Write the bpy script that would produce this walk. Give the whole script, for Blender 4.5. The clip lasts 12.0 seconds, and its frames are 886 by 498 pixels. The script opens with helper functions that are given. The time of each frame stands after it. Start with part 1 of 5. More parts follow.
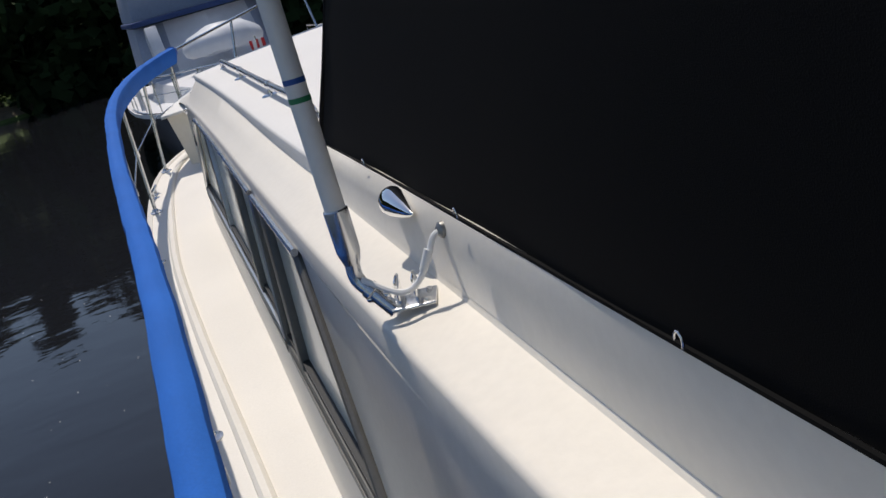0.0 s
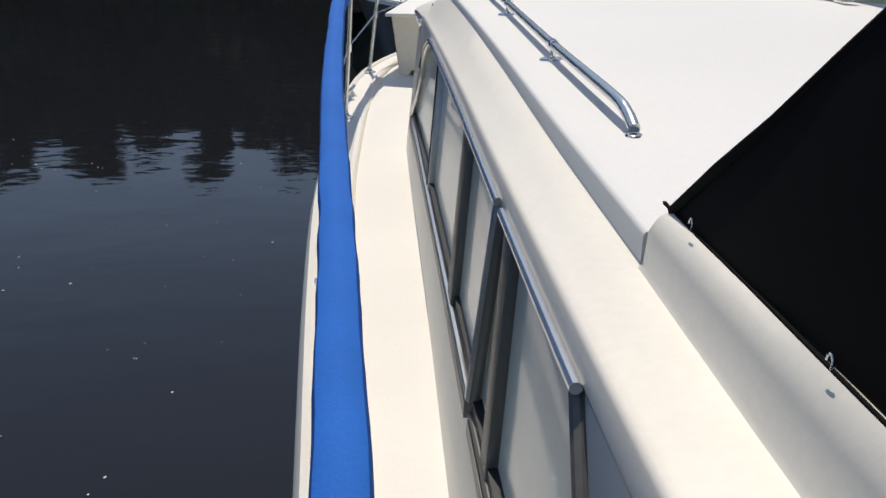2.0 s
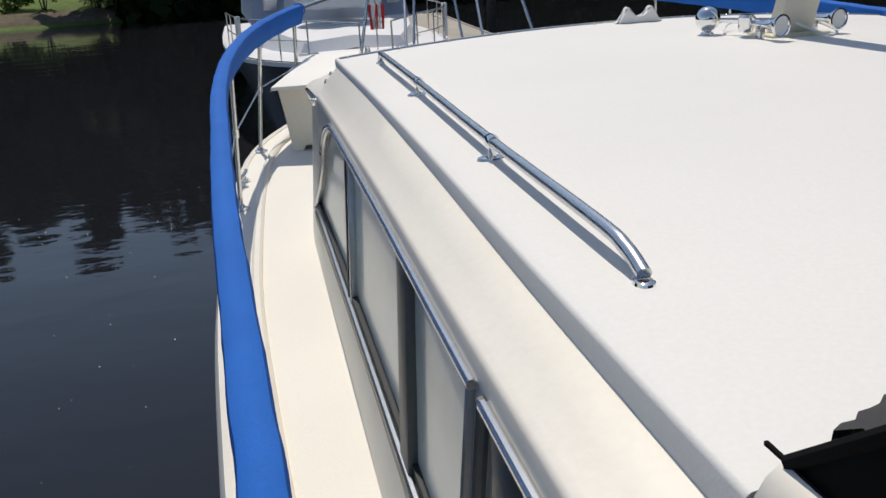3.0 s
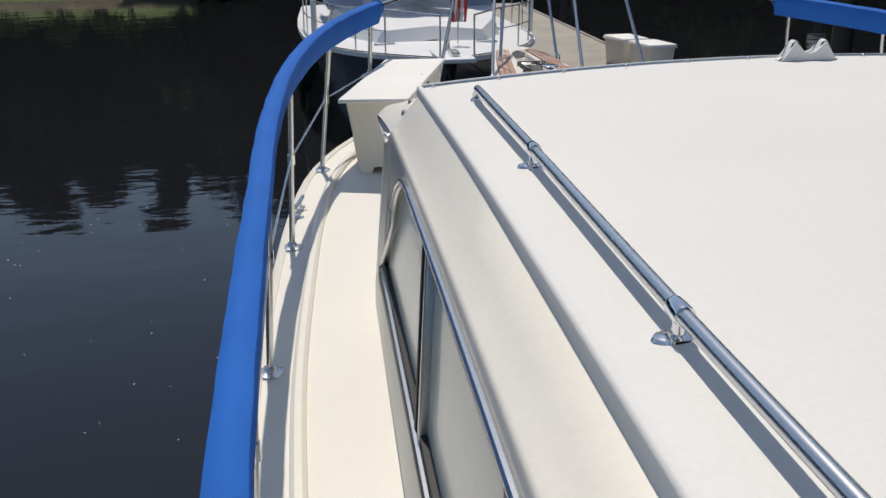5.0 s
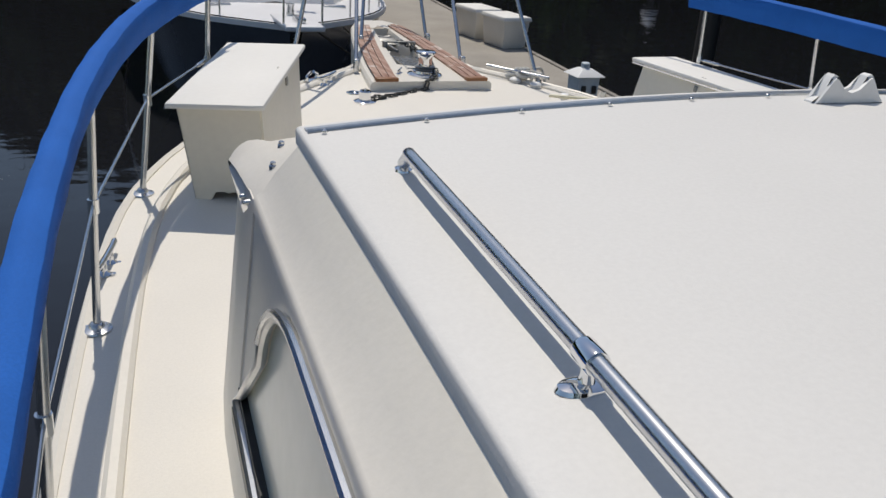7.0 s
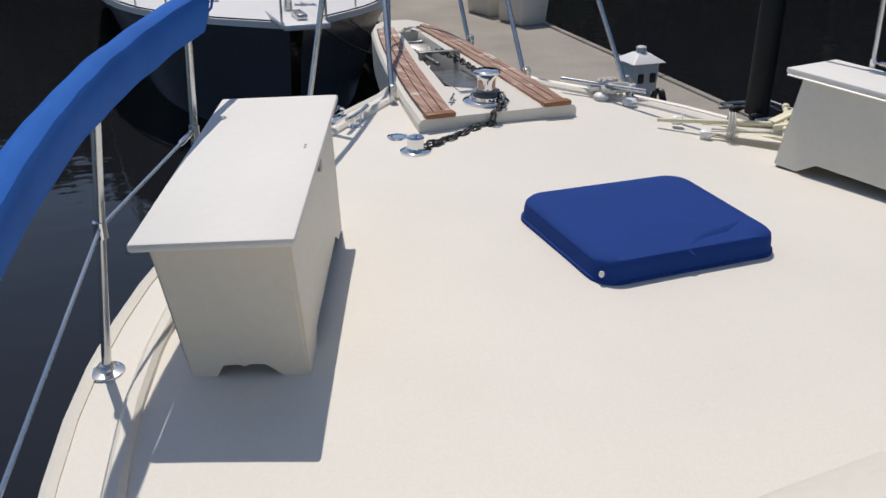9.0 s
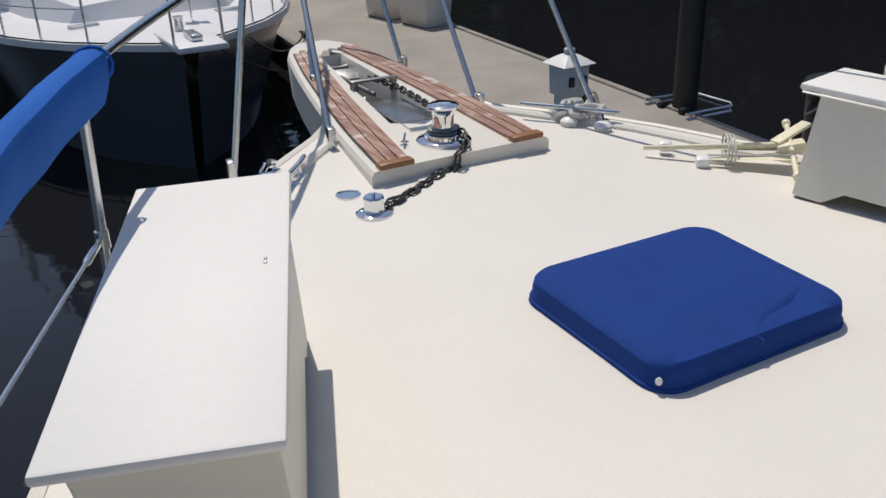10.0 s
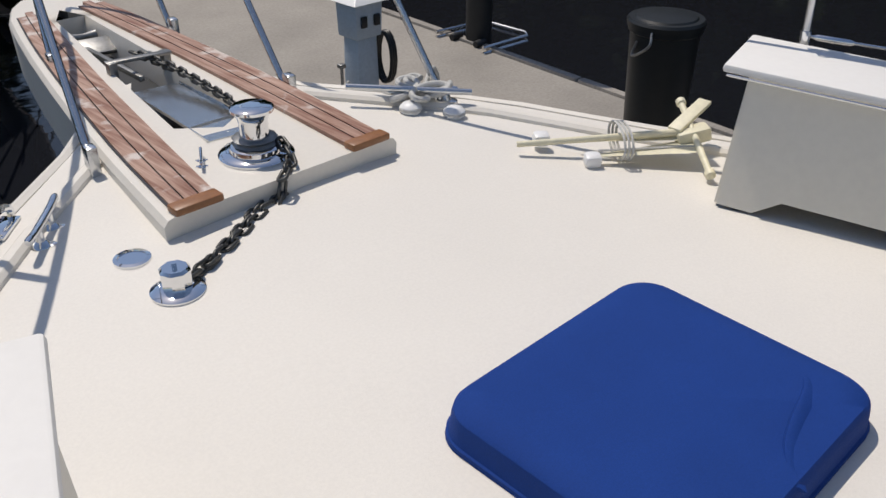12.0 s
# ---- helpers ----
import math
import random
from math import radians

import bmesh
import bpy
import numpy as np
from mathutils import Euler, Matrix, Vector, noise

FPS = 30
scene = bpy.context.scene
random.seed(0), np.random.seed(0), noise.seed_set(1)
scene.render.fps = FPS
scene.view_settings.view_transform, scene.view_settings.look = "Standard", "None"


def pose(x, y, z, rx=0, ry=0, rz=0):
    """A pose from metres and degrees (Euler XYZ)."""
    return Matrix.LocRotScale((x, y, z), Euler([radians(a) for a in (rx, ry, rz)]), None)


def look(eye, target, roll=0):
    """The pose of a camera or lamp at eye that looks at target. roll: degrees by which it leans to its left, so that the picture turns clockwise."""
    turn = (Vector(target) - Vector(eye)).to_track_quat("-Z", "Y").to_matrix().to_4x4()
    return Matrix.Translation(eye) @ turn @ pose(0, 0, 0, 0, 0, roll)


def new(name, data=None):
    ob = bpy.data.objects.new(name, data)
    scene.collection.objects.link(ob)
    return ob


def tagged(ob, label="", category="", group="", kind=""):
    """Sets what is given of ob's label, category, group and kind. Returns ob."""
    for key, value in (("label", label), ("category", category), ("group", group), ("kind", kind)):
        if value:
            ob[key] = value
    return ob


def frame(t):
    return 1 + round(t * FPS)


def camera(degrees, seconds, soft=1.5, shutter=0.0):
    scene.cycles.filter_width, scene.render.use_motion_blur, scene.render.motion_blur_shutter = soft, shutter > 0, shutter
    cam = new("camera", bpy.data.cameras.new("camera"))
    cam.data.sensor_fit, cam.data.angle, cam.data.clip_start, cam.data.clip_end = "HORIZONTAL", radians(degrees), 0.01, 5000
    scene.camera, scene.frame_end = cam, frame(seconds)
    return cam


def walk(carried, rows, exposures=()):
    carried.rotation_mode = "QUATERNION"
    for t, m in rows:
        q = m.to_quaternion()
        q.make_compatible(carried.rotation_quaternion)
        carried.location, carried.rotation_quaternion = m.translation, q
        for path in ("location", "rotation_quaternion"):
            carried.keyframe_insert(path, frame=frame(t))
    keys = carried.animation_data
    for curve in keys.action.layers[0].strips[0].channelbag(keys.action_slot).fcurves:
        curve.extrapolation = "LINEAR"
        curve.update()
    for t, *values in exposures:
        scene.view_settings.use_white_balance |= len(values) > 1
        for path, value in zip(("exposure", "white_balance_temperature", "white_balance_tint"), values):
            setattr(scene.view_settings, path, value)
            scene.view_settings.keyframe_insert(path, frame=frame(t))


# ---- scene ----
cam = camera(52.8, 12.0)
PATH = [
    (0, (0.479, 1.487, 1.468), (1.055, 3.287, 0.815), -15.5),
    (0.5, (0.508, 1.707, 1.441), (0.916, 3.498, 0.65), -13.2),
    (1, (0.478, 1.852, 1.489), (0.827, 3.664, 0.719), -7.7),
    (1.5, (0.469, 2.169, 1.481), (0.769, 4.023, 0.793), 1.3),
    (2, (0.434, 2.344, 1.489), (0.7, 4.181, 0.744), 2.2),
    (2.5, (0.454, 2.661, 1.53), (0.856, 4.524, 0.922), -3.8),
    (2.7, (0.44, 2.745, 1.539), (0.905, 4.572, 0.872), -3.4),
    (4.3, (0.54, 3.321, 1.576), (0.969, 5.167, 0.937), 0.3),
    (4.5, (0.547, 3.449, 1.572), (0.98, 5.319, 1.008), 1.2),
    (5, (0.548, 3.643, 1.592), (0.89, 5.488, 0.901), -0.1),
    (5.5, (0.612, 3.985, 1.575), (1.005, 5.826, 0.899), 0.1),
    (6, (0.656, 4.168, 1.6), (1.147, 5.988, 0.933), -0.1),
    (6.5, (0.629, 4.347, 1.596), (1.274, 6.09, 0.857), 2.5),
    (6.7, (0.616, 4.5, 1.587), (1.316, 6.22, 0.843), 4.4),
    (8.3, (0.756, 5.615, 1.561), (1.374, 7.33, 0.739), 2.4),
    (8.5, (0.774, 5.772, 1.561), (1.426, 7.482, 0.755), 2.2),
    (9, (0.821, 6.163, 1.542), (1.495, 7.855, 0.716), 0.4),
    (9.5, (0.825, 6.502, 1.538), (1.546, 8.167, 0.697), 0.3),
    (10, (0.88, 6.861, 1.54), (1.742, 8.46, 0.704), -1.9),
    (10.5, (0.963, 7.153, 1.556), (1.885, 8.706, 0.697), -5.7),
    (11, (0.97, 7.402, 1.518), (2.098, 8.81, 0.653), -1.2),
    (11.5, (1.022, 7.58, 1.533), (2.29, 8.842, 0.638), 1.0),
    (12, (1.216, 7.734, 1.521), (2.427, 8.965, 0.511), 0.2),
]
walk(cam, [(t, look(eye, target, roll)) for t, eye, target, roll in PATH],
     [(0, 0.05, 6750, 13), (0.5, 0.22, 6700, 13), (1.0, 0.24, 6700, 13), (1.5, 0.22, 6800, 12), (2.7, 0.13, 6850, 10), (5.5, 0.02, 6850, 10), (6.7, -0.1, 6800, 10), (8.3, -0.10, 6700, 12), (10.5, -0.06, 6700, 12), (12, -0.07, 6700, 13)])


# ---- light ----
SUN = Vector((0.045, 0.49, 1.0)).normalized()
world = bpy.data.worlds.new("sky")
scene.world = world
world.use_nodes = True
wn = world.node_tree
sky = wn.nodes.new("ShaderNodeTexSky")
sky.sky_type, sky.sun_disc = "NISHITA", False
sky.sun_elevation, sky.sun_rotation = math.asin(SUN.z), math.atan2(SUN.x, SUN.y)
sky.air_density, sky.dust_density = 1.0, 0.6
wn.nodes["Background"].inputs[1].default_value = 0.1
wn.links.new(sky.outputs[0], wn.nodes["Background"].inputs[0])
sun = new("sun", bpy.data.lights.new("sun", "SUN"))
sun.data.energy, sun.data.angle, sun.data.color = 3.1, radians(0.5), (1.0, 0.95, 0.87)
sun.matrix_world = look(SUN * 40, (0, 0, 0))


# ---- materials ----
def material(name, color, rough=0.5, metal=0.0, grain=0.0, scale=20.0, stain=0.0, bump=0.0, spec=0.5, stain_scale=1.5, vary=0.0):
    """Base colour with a fine grain, larger stains and a little relief, all at object scale in metres."""
    m = bpy.data.materials.new(name)
    m.use_nodes = True
    nt, b = m.node_tree, m.node_tree.nodes["Principled BSDF"]
    b.inputs["Base Color"].default_value = (*color, 1)
    b.inputs["Roughness"].default_value, b.inputs["Metallic"].default_value = rough, metal
    b.inputs["Specular IOR Level"].default_value = spec
    if not (grain or stain or bump or vary):
        return m
    geo = nt.nodes.new("ShaderNodeNewGeometry")
    out = None
    for amount, size in ((grain, scale), (stain, stain_scale)):
        if not amount:
            continue
        tex = nt.nodes.new("ShaderNodeTexNoise")
        tex.inputs["Scale"].default_value, tex.inputs["Detail"].default_value = size, 5
        nt.links.new(geo.outputs["Position"], tex.inputs["Vector"])
        ramp = nt.nodes.new("ShaderNodeMapRange")
        ramp.inputs[1].default_value, ramp.inputs[2].default_value = 0.3, 0.7
        ramp.inputs[3].default_value, ramp.inputs[4].default_value = 1 - amount, 1 + amount * 0.5
        nt.links.new(tex.outputs["Fac"], ramp.inputs[0])
        if out is None:
            out = ramp.outputs[0]
        else:
            mul = nt.nodes.new("ShaderNodeMath")
            mul.operation = "MULTIPLY"
            nt.links.new(out, mul.inputs[0]), nt.links.new(ramp.outputs[0], mul.inputs[1])
            out = mul.outputs[0]
    if vary:
        info = nt.nodes.new("ShaderNodeObjectInfo")
        ramp = nt.nodes.new("ShaderNodeMapRange")
        ramp.inputs[3].default_value, ramp.inputs[4].default_value = 1 - vary, 1 + vary
        nt.links.new(info.outputs["Random"], ramp.inputs[0])
        if out is None:
            out = ramp.outputs[0]
        else:
            mul = nt.nodes.new("ShaderNodeMath")
            mul.operation = "MULTIPLY"
            nt.links.new(out, mul.inputs[0]), nt.links.new(ramp.outputs[0], mul.inputs[1])
            out = mul.outputs[0]
    if out is not None:
        mix = nt.nodes.new("ShaderNodeVectorMath")
        mix.operation = "SCALE"
        mix.inputs[0].default_value = color
        nt.links.new(out, mix.inputs["Scale"])
        nt.links.new(mix.outputs[0], b.inputs["Base Color"])
    if bump:
        tex = nt.nodes.new("ShaderNodeTexNoise")
        tex.inputs["Scale"].default_value, tex.inputs["Detail"].default_value = scale * 2, 4
        nt.links.new(geo.outputs["Position"], tex.inputs["Vector"])
        bm_ = nt.nodes.new("ShaderNodeBump")
        bm_.inputs["Strength"].default_value, bm_.inputs["Distance"].default_value = bump, 0.01
        nt.links.new(tex.outputs["Fac"], bm_.inputs["Height"])
        nt.links.new(bm_.outputs[0], b.inputs["Normal"])
    return m


GEL = material("cream_gelcoat", (0.76, 0.72, 0.64), 0.42, grain=0.03, scale=60, stain=0.05, bump=0.03, stain_scale=2.2)
DECK = material("nonskid_deck_paint", (0.76, 0.725, 0.655), 0.62, grain=0.035, scale=140, stain=0.05, bump=0.10, stain_scale=1.3)
ROOF = material("white_roof_paint", (0.70, 0.69, 0.665), 0.6, grain=0.03, scale=120, stain=0.04, bump=0.08, stain_scale=1.1)
BOXWHITE = material("white_fibreglass", (0.80, 0.785, 0.74), 0.6, grain=0.02, scale=50, stain=0.04, bump=0.03)
BOXSIDE = material("aged_cream_fibreglass", (0.74, 0.70, 0.60), 0.45, grain=0.03, scale=40, stain=0.06, bump=0.03)
CREAM = material("yellowed_white_paint", (0.74, 0.69, 0.50), 0.5, grain=0.08, scale=60, stain=0.1, bump=0.06)
HULLW = material("hull_gelcoat", (0.72, 0.70, 0.66), 0.3, grain=0.02, stain=0.05)
BLUE = material("blue_canvas", (0.016, 0.130, 0.50), 0.8, grain=0.10, scale=260, stain=0.10, bump=0.25, spec=0.2, stain_scale=6)
NAVYC = material("royal_blue_cover", (0.008, 0.046, 0.235), 0.8, grain=0.10, scale=300, stain=0.08, bump=0.2, spec=0.2, stain_scale=5)
BLACK = material("black_vinyl_canvas", (0.002, 0.0022, 0.0026), 0.8, grain=0.15, scale=400, stain=0.15, bump=0.12, spec=0.12, stain_scale=3)
GATHER = material("faded_black_canvas", (0.035, 0.036, 0.038), 0.8, grain=0.2, scale=300, stain=0.2, bump=0.3)
STEEL = material("stainless_steel", (0.64, 0.65, 0.66), 0.26, 1.0, grain=0.05, scale=40)
CHROME = material("polished_chrome", (0.78, 0.79, 0.80), 0.06, 1.0)
DULL = material("weathered_metal", (0.32, 0.32, 0.31), 0.42, 1.0, grain=0.15, scale=60, stain=0.15, bump=0.1)
CHAINM = material("dark_galvanised_chain", (0.10, 0.10, 0.095), 0.45, 0.85, grain=0.2, scale=90, bump=0.1)
ALU = material("anodised_aluminium", (0.60, 0.61, 0.62), 0.32, 1.0, grain=0.08, scale=80)
DARKTRIM = material("black_window_rubber", (0.014, 0.015, 0.016), 0.5, grain=0.1, scale=80)
FRAMEGREY = material("grey_window_frame", (0.17, 0.165, 0.15), 0.45, 0.3, grain=0.1, scale=60)
GLASS = material("blind_behind_glass", (0.76, 0.80, 0.72), 0.25, grain=0.03, scale=25, stain=0.05)
GLASS.node_tree.nodes["Principled BSDF"].inputs["Coat Weight"].default_value = 0.35
GLASS.node_tree.nodes["Principled BSDF"].inputs["Coat Roughness"].default_value = 0.02
WHITEP = material("white_plastic", (0.80, 0.80, 0.78), 0.4, grain=0.03, scale=60)
ROPE = material("pale_rope", (0.62, 0.61, 0.57), 0.85, grain=0.2, scale=300, bump=0.4)
CONCRETE = material("dock_concrete", (0.36, 0.33, 0.285), 0.85, grain=0.14, scale=45, stain=0.16, bump=0.25, stain_scale=1.2)
DOCKEDGE = material("dock_edge_timber", (0.30, 0.275, 0.24), 0.85, grain=0.2, scale=40, stain=0.2, bump=0.3)
PILE = material("dark_piling", (0.012, 0.013, 0.014), 0.5, grain=0.2, scale=20, bump=0.1)
GREYP = material("grey_blue_plastic", (0.48, 0.55, 0.60), 0.5, grain=0.08, scale=40, stain=0.1)
BINP = material("black_bin_plastic", (0.012, 0.014, 0.014), 0.42, grain=0.1, scale=40)
NAVY = material("navy_hull", (0.06, 0.07, 0.09), 0.25, grain=0.06, stain=0.12, stain_scale=0.9)
FARWHITE = material("far_boat_white", (0.78, 0.78, 0.79), 0.4, grain=0.02, stain=0.04)
FARCANVAS = material("pale_blue_grey_cover", (0.33, 0.38, 0.48), 0.7, grain=0.06, scale=20, stain=0.1, bump=0.1)
CLEARV = material("pale_cover_panel", (0.62, 0.65, 0.70), 0.5, grain=0.05, scale=6, stain=0.08)
FARBLUE = material("dark_blue_canvas", (0.02, 0.05, 0.16), 0.8, grain=0.1, stain=0.1)
RED = material("red_cloth", (0.55, 0.035, 0.04), 0.8, grain=0.1)
REDGLASS = material("red_lens", (0.5, 0.02, 0.02), 0.12)
GREENBAND = material("green_band", (0.02, 0.20, 0.09), 0.4)
BLUEBAND = material("blue_band", (0.02, 0.09, 0.32), 0.4)
INK = material("black_ink", (0.02, 0.02, 0.03), 0.5)
EARTH = material("bank_earth", (0.16, 0.13, 0.085), 0.95, grain=0.3, scale=4, stain=0.3, stain_scale=0.6)
LAWN = material("lawn_grass", (0.085, 0.14, 0.022), 0.9, grain=0.25, scale=3, stain=0.3, stain_scale=0.25)
LEAF = material("dark_foliage", (0.020, 0.038, 0.012), 0.85, grain=0.35, scale=0.7, stain=0.4, stain_scale=0.12, spec=0.1)
LEAFB = material("bright_shrub_foliage", (0.06, 0.11, 0.02), 0.75, grain=0.3, scale=2, spec=0.15)
BARK = material("bark", (0.06, 0.05, 0.04), 0.9, grain=0.3, scale=8)
SOIL = material("woodland_floor", (0.03, 0.028, 0.016), 0.95, grain=0.3, scale=1.0)


def teak_material():
    """Worn reddish planks: grain drawn out along the plank."""
    m = material("worn_teak", (0.33, 0.15, 0.085), 0.55, vary=0.15)
    nt, b = m.node_tree, m.node_tree.nodes["Principled BSDF"]
    geo, mp = nt.nodes.new("ShaderNodeTexCoord"), nt.nodes.new("ShaderNodeMapping")
    mp.inputs["Scale"].default_value = (70, 5, 40)
    tex, ramp = nt.nodes.new("ShaderNodeTexNoise"), nt.nodes.new("ShaderNodeValToRGB")
    tex.inputs["Scale"].default_value, tex.inputs["Detail"].default_value = 1.0, 6
    ramp.color_ramp.elements[0].position, ramp.color_ramp.elements[0].color = 0.3, (0.20, 0.075, 0.04, 1)
    ramp.color_ramp.elements[1].position, ramp.color_ramp.elements[1].color = 0.68, (0.50, 0.33, 0.25, 1)
    nt.links.new(geo.outputs["Object"], mp.inputs[0]), nt.links.new(mp.outputs[0], tex.inputs["Vector"])
    nt.links.new(tex.outputs["Fac"], ramp.inputs[0])
    wear, mask, mix = nt.nodes.new("ShaderNodeTexNoise"), nt.nodes.new("ShaderNodeValToRGB"), nt.nodes.new("ShaderNodeMix")
    wear.inputs["Scale"].default_value, wear.inputs["Detail"].default_value = 9.0, 5
    mask.color_ramp.elements[0].position, mask.color_ramp.elements[1].position = 0.60, 0.68
    mix.data_type = "RGBA"
    mix.inputs[7].default_value = (0.62, 0.54, 0.48, 1)
    nt.links.new(geo.outputs["Object"], wear.inputs["Vector"]), nt.links.new(wear.outputs["Fac"], mask.inputs[0])
    nt.links.new(mask.outputs[0], mix.inputs[0]), nt.links.new(ramp.outputs[0], mix.inputs[6])
    nt.links.new(mix.outputs[2], b.inputs["Base Color"])
    return m


TEAK = teak_material()
TEAKEND = material("oiled_teak", (0.30, 0.13, 0.05), 0.4, grain=0.2, scale=50)


def water_material():
    m = bpy.data.materials.new("dark_river_water")
    m.use_nodes = True
    nt, b = m.node_tree, m.node_tree.nodes["Principled BSDF"]
    b.inputs["Base Color"].default_value = (0.011, 0.012, 0.015, 1)
    b.inputs["Roughness"].default_value, b.inputs["IOR"].default_value = 0.04, 1.33
    geo = nt.nodes.new("ShaderNodeNewGeometry")
    last = None
    for scale, strength in ((0.9, 0.035), (4.5, 0.014)):
        mp, tex, bump = nt.nodes.new("ShaderNodeMapping"), nt.nodes.new("ShaderNodeTexNoise"), nt.nodes.new("ShaderNodeBump")
        mp.inputs["Scale"].default_value = (1, 1.6, 1)
        tex.inputs["Scale"].default_value, tex.inputs["Detail"].default_value = scale, 3
        bump.inputs["Strength"].default_value, bump.inputs["Distance"].default_value = strength, 0.25 / scale
        nt.links.new(geo.outputs["Position"], mp.inputs[0]), nt.links.new(mp.outputs[0], tex.inputs["Vector"])
        nt.links.new(tex.outputs["Fac"], bump.inputs["Height"])
        if last:
            nt.links.new(last.outputs[0], bump.inputs["Normal"])
        last = bump
    nt.links.new(last.outputs[0], b.inputs["Normal"])
    return m


WATER = water_material()


# ---- building helpers ----
def part(name, bm, mat, parent=None, label="", smooth=True):
    me = bpy.data.meshes.new(name)
    bmesh.ops.recalc_face_normals(bm, faces=bm.faces)
    bm.to_mesh(me)
    bm.free()
    me.materials.append(mat)
    if smooth:
        me.shade_smooth()
        me.set_sharp_from_angle(angle=radians(38))
    ob = new(name, me)
    if parent:
        ob.parent = parent
    if label:
        ob["label"] = label
    return ob


def thing(name, label, category, group="", kind="", at=(0, 0, 0)):
    ob = new(name)
    ob.empty_display_size = 0.05
    ob.location = at
    return tagged(ob, label, category, group, kind)


def block(bm, size, at=(0, 0, 0), turn=None, bevel=0.0, taper=1.0):
    """A box, its top scaled by taper, with rounded edges."""
    r = bmesh.ops.create_cube(bm, size=1)
    vs = r["verts"]
    for v in vs:
        k = taper if v.co.z > 0 else 1.0
        v.co = Vector((v.co.x * size[0] * k, v.co.y * size[1] * k, v.co.z * size[2]))
    if bevel:
        es = list({e for v in vs for e in v.link_edges})
        res = bmesh.ops.bevel(bm, geom=vs + es, offset=bevel, segments=2, affect="EDGES", profile=0.5)
        vs = list({v for f in res["faces"] for v in f.verts} | {v for v in vs if v.is_valid})
    m = Matrix.Translation(at) @ (turn or Matrix.Identity(4))
    bmesh.ops.transform(bm, matrix=m, verts=vs)
    return bm


def spin(bm, profile, seg=24, at=(0, 0, 0), turn=None):
    """A turned body from (radius, height) pairs, closed at both ends."""
    m = Matrix.Translation(at) @ (turn or Matrix.Identity(4))
    rings = []
    for r, z in profile:
        rings.append([bm.verts.new(m @ Vector((r * math.cos(2 * math.pi * i / seg), r * math.sin(2 * math.pi * i / seg), z))) for i in range(seg)])
    for a, b in zip(rings, rings[1:]):
        for i in range(seg):
            bm.faces.new((a[i], a[(i + 1) % seg], b[(i + 1) % seg], b[i]))
    bm.faces.new(rings[0][::-1])
    bm.faces.new(rings[-1])
    return bm


def curve(pts, n=8):
    """A smooth line through the points (Catmull-Rom)."""
    p = [Vector(q) for q in pts]
    p = [2 * p[0] - p[1]] + p + [2 * p[-1] - p[-2]]
    out = []
    for a, b, c, d in zip(p, p[1:], p[2:], p[3:]):
        for i in range(n):
            t = i / n
            out.append(0.5 * (2 * b + (c - a) * t + (2 * a - 5 * b + 4 * c - d) * t * t + (3 * b - a - 3 * c + d) * t ** 3))
    return out + [p[-2]]


def sweep(bm, pts, r=0.01, seg=10, profile=None, wobble=0.0, closed=False):
    """A tube, or an upright profile of (across, up) pairs, along the points."""
    pts = [Vector(p) for p in pts]
    rings, side = [], None
    n = len(pts)
    for i, p in enumerate(pts):
        d = (pts[(i + 1) % n] - pts[i - 1]) if closed else (pts[min(i + 1, n - 1)] - pts[max(i - 1, 0)])
        d.normalize()
        if profile:
            side = d.cross(Vector((0, 0, 1)))
            side = side.normalized() if side.length > 0.05 else Vector((1, 0, 0))
            up = side.cross(d).normalized()
            ring = [p + side * a + up * b for a, b in profile]
        else:
            if side is None:
                side = d.cross(Vector((0.3, 0.2, 1))).normalized()
            side = (side - d * side.dot(d)).normalized()
            up = side.cross(d)
            k = r[i] if isinstance(r, (list, tuple)) else r
            ring = [p + side * k * math.cos(2 * math.pi * j / seg) + up * k * math.sin(2 * math.pi * j / seg) for j in range(seg)]
        if wobble:
            ring = [q + wobble * noise.noise_vector(q * 9) for q in ring]
        rings.append([bm.verts.new(q) for q in ring])
    pairs = list(zip(rings, rings[1:])) + ([(rings[-1], rings[0])] if closed else [])
    for a, b in pairs:
        for j in range(len(a)):
            bm.faces.new((a[j], a[(j + 1) % len(a)], b[(j + 1) % len(a)], b[j]))
    if not closed:
        bm.faces.new(rings[0][::-1])
        bm.faces.new(rings[-1])
    return bm


def sheet(bm, rows):
    """A surface through rows of points."""
    vs = [[bm.verts.new(p) for p in row] for row in rows]
    for a, b in zip(vs, vs[1:]):
        for i in range(len(a) - 1):
            bm.faces.new((a[i], a[i + 1], b[i + 1], b[i]))
    return bm


def prism(bm, outline, z0, z1, bevel=0.0):
    """An upright slab over an outline of (x, y)."""
    lo, hi = [bm.verts.new((x, y, z0)) for x, y in outline], [bm.verts.new((x, y, z1)) for x, y in outline]
    bm.faces.new(lo[::-1])
    top = bm.faces.new(hi)
    for i in range(len(lo)):
        bm.faces.new((lo[i], lo[(i + 1) % len(lo)], hi[(i + 1) % len(lo)], hi[i]))
    if bevel:
        bmesh.ops.bevel(bm, geom=list(top.edges) + list(top.verts), offset=bevel, segments=3, affect="EDGES", profile=0.5)
    return bm


